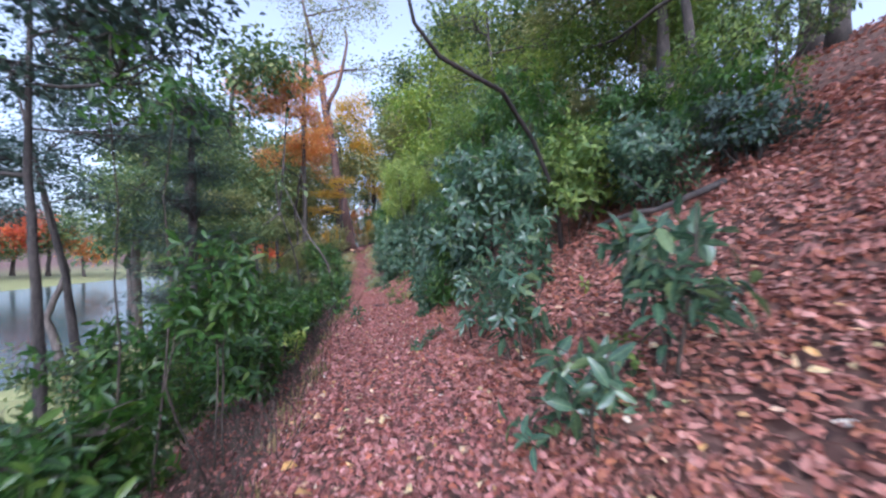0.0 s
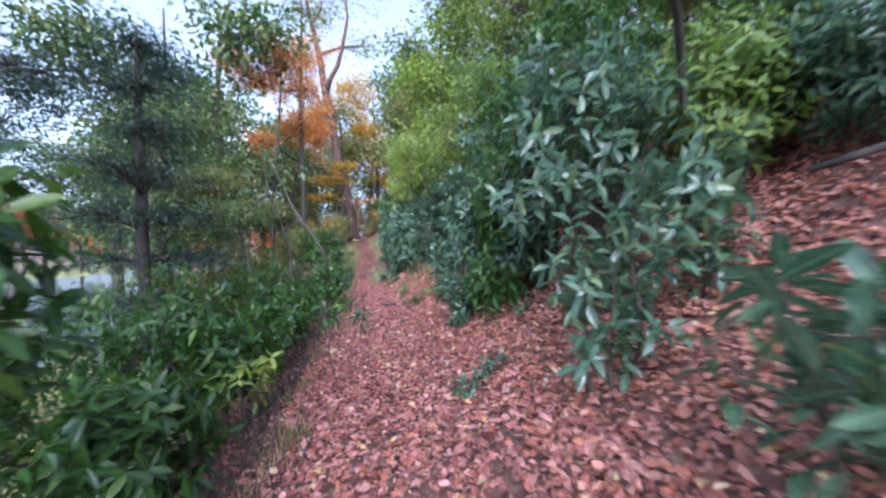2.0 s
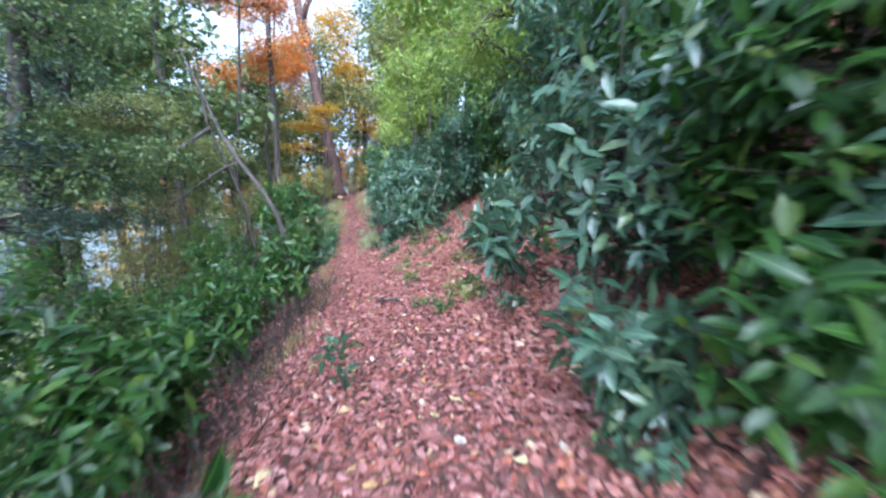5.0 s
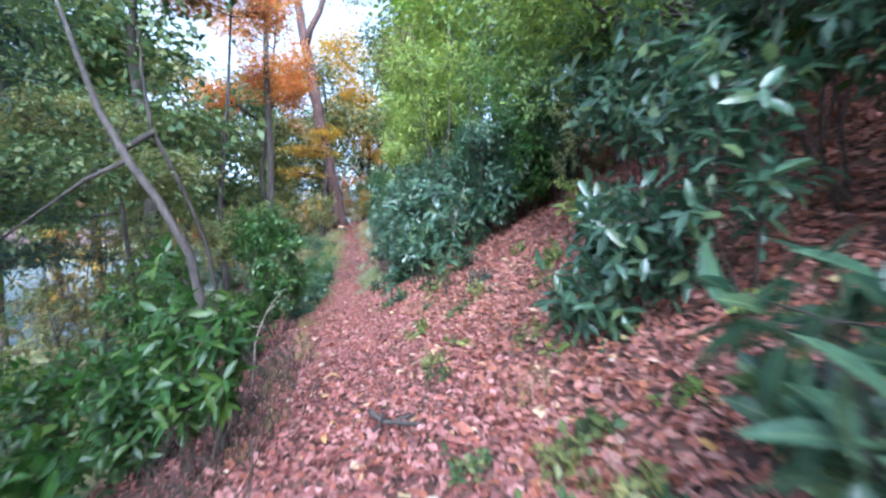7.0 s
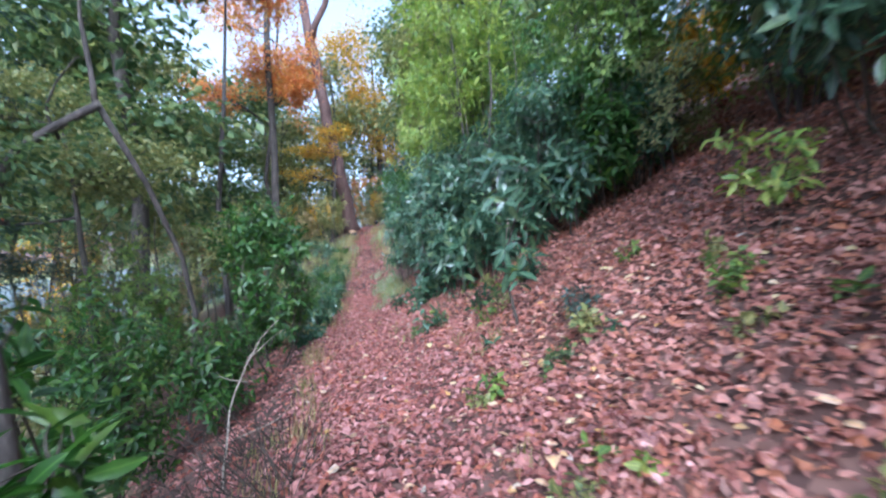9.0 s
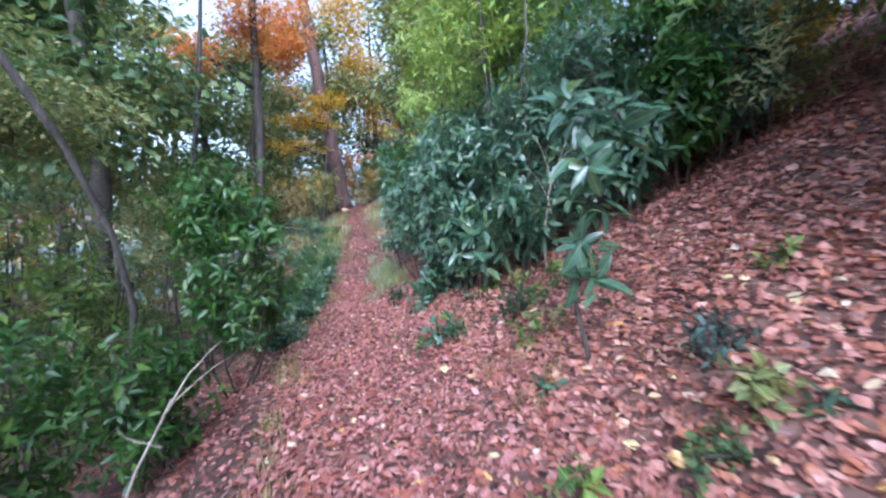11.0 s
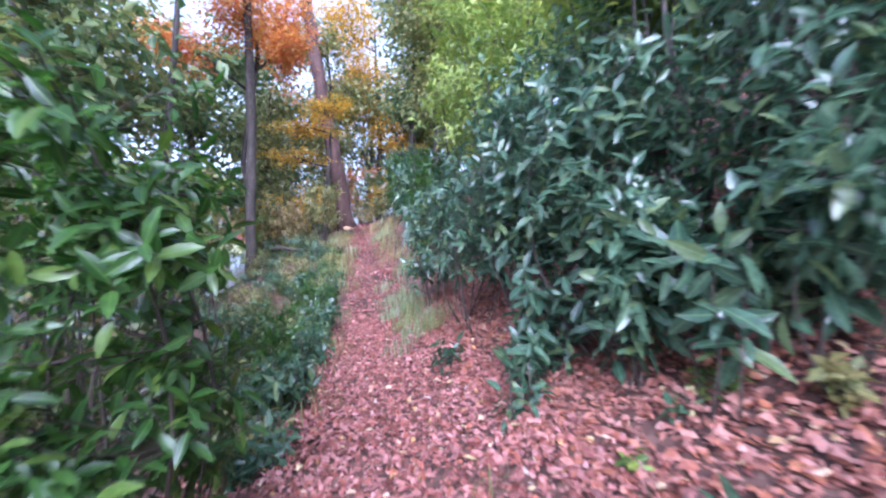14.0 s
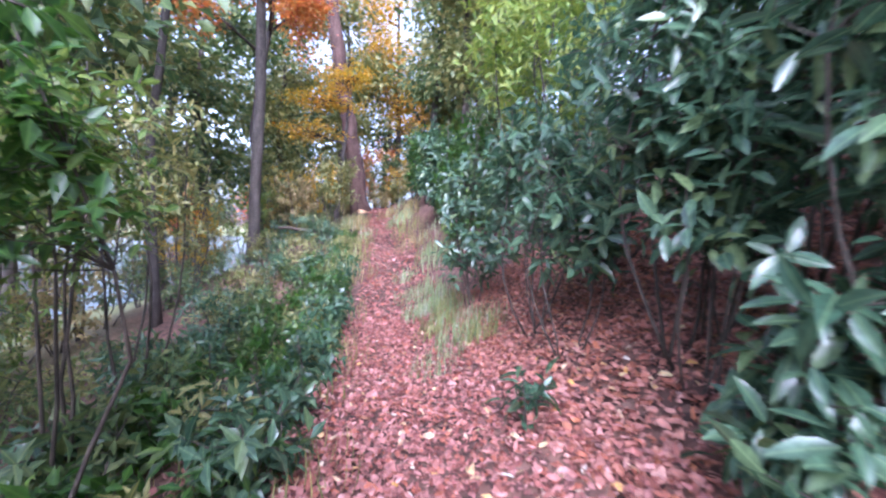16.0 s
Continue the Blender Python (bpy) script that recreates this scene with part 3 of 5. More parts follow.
# the large thicket that narrows the path
for k, (x, y, h, rx, n, he, low, ln) in enumerate([(0.42, 16.45, 1.1, 0.42, 22, 135, 0.3, 0.22), (-0.02, 16.4, 0.95, 0.36, 16, 128, 0.3, 0.21), (0.95, 16.2, 1.0, 0.45, 20, 135, 0.3, 0.22)]):
    shrub("shrub", "evergreen shrub with large leaves in flat whorls at the thicket's foot", x, y, h, (rx, rx), n, 9, ln, TEAL, hero=he, seed=250 + k, low=low, stems=4, spread=(68, 102), thick=0.01, group="thicket along the path")
for k, (x, y, h, rx, n, mat) in enumerate([(1.5, 15.95, 1.5, 0.5, 80, TEAL), (2.05, 16.0, 1.8, 0.55, 90, LAUREL), (-0.45, 17.55, 1.0, 0.42, 40, TEAL), (-0.2, 16.9, 1.3, 0.4, 46, TEAL), (-0.5, 17.75, 0.45, 0.32, 14, TEAL)]):
    shrub("shrub", "leafy lower branches of the thicket with broad glossy leaves", x, y, h, (rx, rx), n, 8, 0.18, mat, hero=90, seed=280 + k, low=0.12, stems=4, thick=0.009, spread=(62, 108), group="thicket along the path")
for k, (x, y, h, rx, n) in enumerate([(1.35, 16.7, 2.8, 0.85, 230), (2.05, 16.5, 2.6, 0.85, 230), (2.6, 16.1, 1.9, 0.7, 170)]):
    shrub("shrub", "dense evergreen thicket with dark glossy leaves beside the path", x, y, h, (rx, rx), n, 8, 0.15, LAUREL if k == 1 else TEAL, seed=254 + k, low=0.12, stems=6, thick=0.012, group="thicket along the path")
for k, (x, y, h, rx, ry, n, he, low) in enumerate([(-0.05, 17.4, 2.6, 0.85, 0.8, 240, 250, 0.12), (0.55, 16.6, 2.7, 0.8, 0.7, 190, 200, 0.12), (1.3, 17.2, 3.0, 1.0, 1.0, 190, 0, 0.1),
                                                   (-0.25, 18.6, 3.0, 0.85, 0.9, 240, 280, 0.22), (0.6, 18.6, 3.4, 1.0, 1.0, 200, 0, 0.1), (-0.6, 20.2, 2.5, 0.75, 0.9, 180, 280, 0.25),
                                                   (0.3, 20.6, 3.3, 1.0, 1.0, 190, 0, 0.1), (-0.95, 22.0, 2.6, 0.8, 0.9, 170, 100, 0.08), (1.6, 19.6, 3.6, 1.2, 1.2, 190, 0, 0.1)]):
    shrub("shrub", "dense evergreen thicket with dark glossy leaves beside the path", x, y, h, (rx, ry), n, 8, 0.145, TEAL, hero=he, seed=20 + k, low=low, stems=5, group="thicket along the path", thick=0.01)
for k, (x, y, h, rad, n) in enumerate([(-0.35, 18.3, 1.7, 0.5, 60), (-0.15, 17.0, 1.3, 0.5, 70), (0.35, 16.2, 1.3, 0.5, 60), (-0.6, 19.4, 1.7, 0.45, 55), (-0.05, 18.6, 2.0, 0.6, 80)]):
    shrub("shrub", "leafy lower branches of the thicket with broad glossy leaves", x, y, h, (rad, rad), n, 8, 0.17, TEAL, hero=280, seed=140 + k, low=0.4, stems=4, thick=0.009, group="thicket along the path")
# low growth under the thicket
for k, (x, y) in enumerate([(-0.55, 15.9), (0.1, 15.6), (-0.75, 17.3), (-1.05, 18.9), (0.7, 15.3)]):
    shrub("seedling", "low seedling with broad blue-green leaves in the leaf litter", x, y, 0.45, (0.28, 0.28), 9, 7, 0.15, TEAL, hero=63, seed=40 + k, low=0.2, stems=2, category="seedling", group="seedlings under the thicket")
# tall evergreens on the slope, their foliage reaching the ground
big = [(0.7, 17.6, 5.4, 1.2, 300, 0.35, LIME, "narrow", (-0.6, 0.1)), (1.2, 18.2, 5.0, 1.3, 300, 0.2, BAMBOO, "narrow", (-0.3, 0.1)), (0.4, 22.8, 6.5, 1.8, 420, 0.25, LIME, "narrow", (-0.3, 0)), (2.5, 16.6, 4.4, 1.4, 300, 0.25, BAMBOO, "broad", (0, 0)),
       (3.4, 10.0, 4.2, 1.3, 420, 0.3, BAMBOO, "narrow", (-0.3, 0)), (2.7, 8.0, 3.8, 1.3, 420, 0.1, LAUREL, "broad", (-0.2, 0)), (3.8, 18.4, 5.4, 1.9, 460, 0.05, BAMBOO, "narrow", (0, 0)),
       (5.2, 14.0, 4.6, 2.0, 260, 0.12, OLIVE, "small", (0, 0)), (4.6, 7.4, 2.2, 1.3, 300, 0.03, LAUREL, "small", (0, 0)), (6.2, 10.4, 3.6, 1.9, 380, 0.08, OLIVE, "small", (0, 0)),
       (2.2, 21.0, 5.5, 1.7, 420, 0.05, LAUREL, "broad", (0, 0)), (1.5, 25.5, 5.5, 1.9, 380, 0.05, BAMBOO, "small", (0, 0)), (-0.6, 25.0, 3.2, 1.0, 240, 0.05, LAUREL, "broad", (0, 0)),
       (-0.9, 28.0, 3.0, 1.2, 240, 0.05, TEAL, "broad", (0, 0)), (1.4, 30.0, 5.0, 2.0, 360, 0.05, WOODS, "small", (0, 0)), (-1.2, 32.5, 3.4, 1.4, 240, 0.05, LAUREL, "small", (0, 0)),
       (4.4, 23.5, 5.5, 2.2, 380, 0.05, WOODS, "small", (0, 0)), (-1.0, 38.0, 4.0, 1.8, 260, 0.05, CONIFER, "small", (0, 0)), (8.2, 8.0, 3.2, 1.8, 300, 0.1, WOODS, "small", (0, 0))]
tint = {"yellow_leaf": "yellow autumn leaves", "yellow_green_leaf": "bright yellow-green leaves", "fresh_green_leaf": "fresh green leaves", "laurel_leaf": "dark glossy leaves", "woodland_leaf": "dull green leaves", "olive_leaf": "olive leaves", "blue_green_leaf": "blue-green leaves", "conifer_needles": "dark needles"}
for k, (x, y, h, rad, n, low, m, sh, lean) in enumerate(big):
    shrub("shrub", "tall bush with " + tint[m.name] + " on the wooded slope", x, y, h, (rad, rad), n, 9, 0.15 + 0.004 * max(0, y - 10), m, shape=sh, seed=50 + k, low=low, lean=lean, stems=6, bark=BARK, thick=0.012, group="bushes on the slope")

# ---- shrubs below the path ----
shrub("sapling", "tall thin sapling with leaves overhead", -2.35, 3.9, 4.4, (0.8, 0.8), 40, 7, 0.12, LAUREL, hero=0, seed=172, low=0.72, lean=(0.3, -0.3), stems=2, category="sapling", thick=0.009)
S_L = "dense evergreen shrub with dark glossy leaves on the bank"
for k, (x, y, h, rx, ry, n, he, low, mat) in enumerate([
        (-1.8, 2.3, 1.4, 0.55, 0.7, 200, 250, 0.25, LAUREL), (-1.55, 3.6, 2.3, 0.42, 0.5, 80, 220, 0.5, LAUREL), (-2.75, 4.3, 2.3, 0.8, 0.8, 260, 0, 0.1, LAUREL),
        (-1.85, 5.0, 1.3, 0.5, 0.7, 180, 250, 0.3, LAUREL), (-1.95, 6.6, 1.3, 0.5, 0.8, 200, 250, 0.3, LAUREL), (-2.9, 6.0, 2.5, 0.9, 1.0, 300, 0, 0.05, LAUREL),
        (-2.05, 8.3, 1.3, 0.5, 0.8, 190, 250, 0.25, LAUREL), (-3.1, 8.2, 2.7, 0.9, 1.1, 320, 0, 0.05, LAUREL), (-2.3, 10.2, 1.2, 0.5, 0.8, 170, 200, 0.2, LAUREL),
        (-3.4, 10.6, 2.1, 1.0, 1.1, 240, 0, 0.05, LAUREL), (-2.8, 12.3, 1.4, 0.6, 0.8, 160, 200, 0.1, LAUREL), (-3.9, 13.0, 2.1, 1.0, 1.1, 240, 0, 0.05, LAUREL)]):
    shrub("shrub", S_L, x, y, h, (rx, ry), n, 8, 0.135, mat, hero=he, seed=60 + k, low=low, stems=3, thick=0.01, group="shrubs along the bank")
shrub("sapling", "slender dark stem with a tuft of green and yellow leaves", -0.98, 6.7, 0.95, (0.2, 0.2), 7, 6, 0.13, LAUREL, hero=42, seed=260, low=0.68, stems=1, category="sapling", thick=0.009)
shrub("seedling", "small upright seedling at the edge of the path", -0.95, 9.1, 0.5, (0.2, 0.2), 7, 6, 0.14, TEAL, hero=42, seed=261, low=0.3, stems=2, category="seedling", thick=0.006)
shrub("shrub", "sparse shrub with yellow-green leaves", -1.62, 6.1, 0.9, (0.3, 0.3), 14, 7, 0.12, LIME, hero=60, seed=80, low=0.4, stems=2)
for k, (x, y, h, rx, ry, n, he, low, mat) in enumerate([
        (-4.0, 14.9, 2.7, 0.9, 0.9, 300, 0, 0.05, LAUREL), (-4.9, 16.7, 3.4, 1.0, 1.0, 300, 0, 0.05, BAMBOO),
        (-2.75, 16.3, 2.9, 0.65, 0.75, 250, 290, 0.08, LAUREL), (-3.1, 15.3, 1.5, 0.6, 0.6, 130, 250, 0.05, LAUREL), (-3.6, 17.7, 3.0, 0.8, 0.85, 200, 0, 0.5, LAUREL),
        (-3.9, 18.9, 3.0, 0.6, 0.6, 90, 250, 0.5, BAMBOO), (-4.8, 19.2, 3.2, 0.9, 0.9, 200, 0, 0.5, OLIVE), (-4.7, 20.8, 3.8, 0.9, 0.8, 150, 150, 0.45, OLIVE)]):
    shrub("shrub", "tall leggy evergreen shrub with bare lower stems beside the path", x, y, h, (rx, ry), n, 8, 0.125, mat, shape="broad", hero=he, seed=90 + k, low=low, stems=4, thick=0.011, group="tall shrubs along the bank")
for k in range(22):
    r = np.random.default_rng(350 + k)
    y = 20.0 + 0.6 * k
    x = -4.2 - r.uniform(0, 2.6) - 0.06 * max(0, y - 26)
    shrub("seedling", "broad low undergrowth with dull green leaves", x, y, r.uniform(0.6, 1.3), (0.75, 0.75), 60, 7, 0.15, [OLIVE, WOODS, TEAL][k % 3], shape="narrow", seed=350 + k, low=0.03, stems=3, category="undergrowth", group="undergrowth on the bank")
for k in range(34):
    r = np.random.default_rng(300 + k)
    y = 17.6 + 0.36 * k
    x = float(np.interp(y, PATH_Y, PATH_X)) - (r.uniform(0.95, 1.35) if k % 2 else r.uniform(1.4, 3.0))
    shrub("seedling", "low undergrowth with narrow dull green leaves", x, y, r.uniform(0.4, 0.75), (0.45, 0.45), 50, 7, 0.13, [TEAL, OLIVE, TEAL, LAUREL][k % 4], shape="narrow", seed=300 + k, low=0.03, stems=3, category="undergrowth", group="undergrowth beside the path")

for k in range(30):
    r = np.random.default_rng(380 + k)
    y = 17.8 + 0.3 * k
    x = float(np.interp(y, PATH_Y, PATH_X)) - (r.uniform(0.9, 1.3) if k % 3 == 0 else r.uniform(1.3, 2.9))
    shrub("seedling", "leafy undergrowth with dark green leaves on the bank", x, y, r.uniform(0.45, 0.8), (0.42, 0.42), 34, 8, 0.16, [TEAL, WOODS, LAUREL][k % 3], shape="broad", seed=380 + k, low=0.03, stems=3, category="undergrowth", group="undergrowth beside the path")

for k, (x, y, h) in enumerate([(-3.2, 3.2, 1.9), (-3.7, 4.6, 1.9), (-4.4, 3.6, 2.2)]):
    shrub("shrub", S_L, x, y, h, (0.75, 0.75), 170, 8, 0.135, LAUREL, seed=295 + k, low=0.05, stems=4, thick=0.01, group="shrubs along the bank")

# ---- trees ----
forked = tree("tree", "tall leaning forked tree with reddish brown bark", -4.6, 39.6, [(0, 0, 0), (-0.55, 0, 3.2), (-1.3, 0.2, 6.8), (-2.2, 0.2, 12), (-3.0, 0, 17), (-4.6, 0, 24)],
     [0.5, 0.45, 0.4, 0.36, 0.26, 0.1],
     [(-5.5, 0, 25, 5, 4, 3.6, 90, 16), (0.5, 0.5, 24, 4.5, 4, 4.0, 90, 16), (-2.5, -1, 21, 4, 4, 3, 50, 14), (1.5, 0, 17.5, 2.6, 2.6, 1.2, 24, 18)], OLIVE, RED_BARK, leaf=0.24, seed=1, limb=0.22, sides=14)
part("limb", mesh_of("limb", *tube(bend((-2.4, 0.2, 13.2), (-0.6, 0.3, 21.5), np.random.default_rng(3), 8, 0.04), np.linspace(0.24, 0.1, 8), 10)), RED_BARK, forked)
tree("tree", "slender straight tree with pale grey bark", -6.8, 29.7, [(0, 0, 0), (0.05, 0, 5), (-0.05, 0, 11), (0.15, 0, 18)], [0.18, 0.16, 0.13, 0.05],
     [(0.5, 0, 17, 2.5, 2.5, 2, 40, 20)], OLIVE, BARK, leaf=0.16, seed=2, limb=0.1)
tree("maple_tree", "maple with bright orange autumn leaves", -7.8, 33.5, [(0, 0, 0), (-0.6, 0, 5), (0.1, 0, 10), (0.6, 0, 16)], [0.13, 0.11, 0.09, 0.03],
     [(-1.6, 0, 13.5, 2.6, 2.2, 1.5, 60, 30), (0.6, 0, 16, 2.6, 2.5, 2.4, 80, 30), (1.2, 0, 10.5, 1.1, 1.1, 3.0, 110, 44), (-2.2, -2, 9.0, 1.3, 1.4, 1.2, 45, 34), (0.6, -3.5, 9.5, 1.3, 1.3, 1.8, 60, 34)],
     ORANGE, DARK_BARK, leaf=0.17, seed=3, limb=0.08, flat=0.6)
tree("maple_tree", "tall thin maple with bright orange leaves in loose tiers", -7.3, 25.6, [(0, 0, 0), (-0.2, 0, 4), (0.2, 0, 8), (0.5, 0, 13.5)], [0.1, 0.09, 0.07, 0.02],
     [(0.5, -0.3, 13.0, 2.2, 2.2, 1.3, 110, 24), (-0.9, 0, 12.0, 1.9, 1.9, 1.0, 80, 24), (1.5, 0.2, 11.6, 1.3, 1.4, 1.0, 60, 24), (-2.4, 0.4, 13.2, 1.6, 1.6, 1.0, 60, 24)], ORANGE, DARK_BARK, leaf=0.15, seed=33, limb=0.04, flat=0.25)
tree("maple_tree", "maple with yellow and orange autumn leaves", -3.0, 47.0, [(0, 0, 0), (0, 0, 6), (-0.4, 0, 15)], [0.25, 0.2, 0.06],
     [(-1.5, 0, 10, 3.6, 3, 3.6, 160, 34), (1.5, 0, 7, 3.2, 3, 2.6, 110, 34), (-2.5, 0, 15, 3.4, 3, 3, 110, 34)], YELLOW, DARK_BARK, leaf=0.24, seed=4, limb=0.1, flat=0.4)
tree("maple_tree", "small maple with yellow leaves in flat tiers", -5.2, 35.0, [(0, 0, 0), (0.2, 0, 3), (0.4, 0, 6)], [0.12, 0.1, 0.04],
     [(-0.8, 0, 5.6, 2.0, 1.6, 0.5, 50, 26), (0.2, 0, 6.6, 1.6, 1.4, 0.5, 40, 26), (-1.2, 0, 4.2, 1.6, 1.4, 0.6, 30, 24)], YELLOW, DARK_BARK, leaf=0.14, seed=5, limb=0.05, flat=0.8)
conifer = [(s * (1.7 - 0.22 * i) * 0.55, c * (1.7 - 0.2 * i) * 0.55, 2.2 + 0.75 * i, 1.35 - 0.09 * i, 1.35 - 0.09 * i, 0.3, 26, 24) for i in range(8) for s, c in [(math.sin(2.4 * i), math.cos(2.4 * i)), (math.sin(2.4 * i + 2.6), math.cos(2.4 * i + 2.6))]]
tree("conifer_tree", "dark conifer with drooping layered boughs", -4.9, 10.0, [(0, 0, 0), (0.1, 0, 3), (0, 0.1, 6), (0.05, 0, 7.7)], [0.13, 0.11, 0.08, 0.02], conifer, CONIFER, DARK_BARK, leaf=0.13, seed=6, shape=FLECK_THIN, limb=0.05, flat=0.9)
tree("conifer_tree", "dark conifer with drooping layered boughs", -8.6, 17.5, [(0, 0, 0), (-0.3, 0, 4), (0.1, 0.1, 8), (0.1, 0, 12.5)], [0.2, 0.17, 0.12, 0.03],
     [(a * 1.25, b * 1.25, c * 1.25 + 1, d * 1.4, e * 1.4, f * 1.4, 30, 34) for a, b, c, d, e, f, g, h in conifer], CONIFER, DARK_BARK, leaf=0.19, seed=7, shape=FLECK_THIN, limb=0.06, flat=0.9)
tree("tree", "leaning dark trunk with bare side branches", -5.6, 8.3, [(0, 0, 0), (-0.5, 0.1, 2), (-0.75, 0.1, 4), (-1.5, 0, 7.5)], [0.1, 0.085, 0.065, 0.02],
     [(-1.6, 0.5, 7.6, 2.0, 1.6, 0.7, 50, 34), (-2.2, -0.5, 6.2, 1.7, 1.4, 0.5, 40, 34), (0.2, 0.4, 6.8, 1.5, 1.4, 0.5, 36, 34), (-1.2, 1.0, 9.0, 1.8, 1.8, 0.6, 40, 34)], CONIFER, DARK_BARK, leaf=0.12, seed=8, shape=FLECK_THIN, flat=0.7)
tree("tree", "tree with fine airy foliage hanging over the bank", -4.4, 5.6, [(0, 0, 0), (-0.3, 0.2, 2.5), (-0.5, 0.3, 5), (-0.4, 0.2, 8)], [0.08, 0.07, 0.05, 0.02],
     [(-0.8, 0.5, 6.6, 1.8, 1.6, 0.6, 36, 26), (0.8, 0.2, 7.2, 1.6, 1.5, 0.6, 30, 26), (-2.0, 1.0, 5.4, 1.5, 1.4, 0.5, 30, 26), (-0.4, 0.6, 8.6, 1.8, 1.8, 0.6, 36, 26), (1.8, -1.6, 6.2, 1.0, 0.9, 0.35, 26, 24)], CONIFER, DARK_BARK, leaf=0.12, seed=16, flat=0.7)
tree("tree", "ivy-covered tree with dark trunk", -6.9, 14.2, [(0, 0, 0), (0.1, 0, 3), (-0.1, 0, 6), (0.1, 0, 9)], [0.24, 0.22, 0.18, 0.08],
     [(0, 0, 3.6, 0.5, 0.5, 1.2, 90, 26), (0, 0, 5.6, 0.9, 0.9, 1.6, 120, 28), (0.6, 0, 8, 2.4, 2.2, 1.4, 110, 40), (1.2, 0.4, 5.5, 1.7, 1.5, 1.0, 80, 40), (-1.5, 0, 7, 1.6, 1.6, 1.0, 80, 40)], WOODS, DARK_BARK, leaf=0.1, seed=9)
tree("tree", "slender grey tree with fine olive leaves", -5.6, 17.2, [(0, 0, 0), (-0.1, 0, 1.3), (-0.2, 0, 2.9), (-0.5, 0.1, 5.2)], [0.06, 0.055, 0.045, 0.02],
     [(-1.9, 0.3, 5.6, 1.9, 1.6, 0.8, 110, 44), (-0.2, 0.4, 4.6, 1.5, 1.3, 0.6, 90, 44), (-2.9, 0, 4.2, 1.4, 1.3, 0.6, 80, 44)], OLIVE, BARK, leaf=0.09, seed=10, flat=0.6)
tree("tree", "crooked bare-stemmed tree by the pond", -13.5, 18.0, [(0, 0, 0), (-0.8, 0, 2.6), (-0.2, 0.2, 4.5), (-0.9, 0, 8)], [0.17, 0.14, 0.1, 0.04],
     [(-1, 0, 8.6, 2.6, 2.4, 1.0, 50, 34), (-2.5, 0, 7.0, 2.2, 2, 0.8, 40, 34), (1.4, 0, 7.6, 2.2, 2, 0.8, 40, 34), (0, 0.5, 10.5, 2.4, 2.2, 1.0, 50, 34), (-3, 0.5, 9.8, 2.2, 2.2, 0.9, 40, 34)], CONIFER, BARK, leaf=0.16, seed=11, flat=0.7)
tree("tree", "slender grey-barked tree high on the slope", 5.2, 6.3, [(0, 0, 0), (-0.15, 0.1, 1.6), (-0.3, 0.2, 3.2), (-0.4, 0.2, 6)], [0.09, 0.08, 0.065, 0.03],
     [(-1.4, 1.2, 4.4, 1.6, 1.5, 0.9, 150, 30), (0.8, 1.8, 3.6, 1.5, 1.4, 0.8, 120, 30), (-0.6, 3.0, 3.2, 1.4, 1.4, 0.9, 120, 30)], BAMBOO, BARK, leaf=0.1, seed=12)
tree("tree", "slender tree on the slope with a mossy trunk", 5.5, 7.6, [(0, 0, 0), (-0.1, 0.1, 1.8), (-0.15, 0.1, 4), (0.2, 0.2, 7)], [0.15, 0.13, 0.1, 0.04],
     [(-1.4, 1.2, 5.2, 1.9, 1.7, 1.1, 150, 30), (0.9, 1.6, 4.6, 1.6, 1.5, 1.0, 120, 30), (-1.0, 3.5, 4.4, 1.7, 1.6, 1.2, 130, 30)], OLIVE, BARK, leaf=0.11, seed=13)

tree("tree", "slender tree with bright yellow-green leaves drooping over the path", 2.7, 12.6, [(0, 0, 0), (-0.3, 0, 0.9), (-1.0, -0.1, 1.6), (-1.9, -0.2, 2.0)], [0.035, 0.03, 0.024, 0.01],
     [(-1.85, -0.2, 1.9, 0.6, 0.7, 0.5, 60, 22), (-1.2, 0.3, 2.6, 0.8, 0.8, 0.6, 70, 22), (-0.3, 0.2, 3.0, 0.9, 0.9, 0.7, 60, 20)], LIME, BARK, leaf=0.09, seed=34, shape=SMALL_THIN, flat=0.3)
tree("tree", "slender tree with airy yellow-green leaves on the slope", 3.3, 9.9, [(0, 0, 0), (-0.4, 0.1, 2.0), (-0.9, 0.3, 4.0), (-1.1, 0.4, 6.5)], [0.07, 0.06, 0.045, 0.015],
     [(-1.6, 0.3, 4.0, 1.2, 1.2, 0.7, 70, 18), (-0.4, -0.8, 3.6, 1.1, 1.1, 0.7, 60, 18), (-1.4, 0.6, 5.6, 1.4, 1.4, 0.8, 70, 18), (0.8, 0.2, 4.8, 1.2, 1.2, 0.8, 60, 18)], LIME, BARK, leaf=0.1, seed=35, shape=SMALL_THIN, flat=0.3)
tree("tree", "evergreen tree leaning over the open slope", 4.6, 11.8, [(0, 0, 0), (-0.5, 0.3, 0.7), (-1.5, 0.8, 1.2), (-2.8, 1.3, 1.5)], [0.09, 0.075, 0.055, 0.02],
     [(-3.0, 0.9, 0.5, 1.0, 0.9, 0.45, 40, 18), (-2.1, 1.6, 1.0, 1.3, 1.2, 0.6, 50, 18), (-1.2, 2.4, 1.6, 1.4, 1.3, 0.8, 60, 18), (-3.5, 2.0, 1.4, 1.2, 1.1, 0.6, 40, 18), (0.3, 1.8, 1.9, 1.5, 1.5, 1.0, 60, 18), (-2.6, 0.6, 2.1, 1.4, 1.2, 0.7, 40, 18)], BAMBOO, BARK, leaf=0.14, seed=14, shape=SMALL)
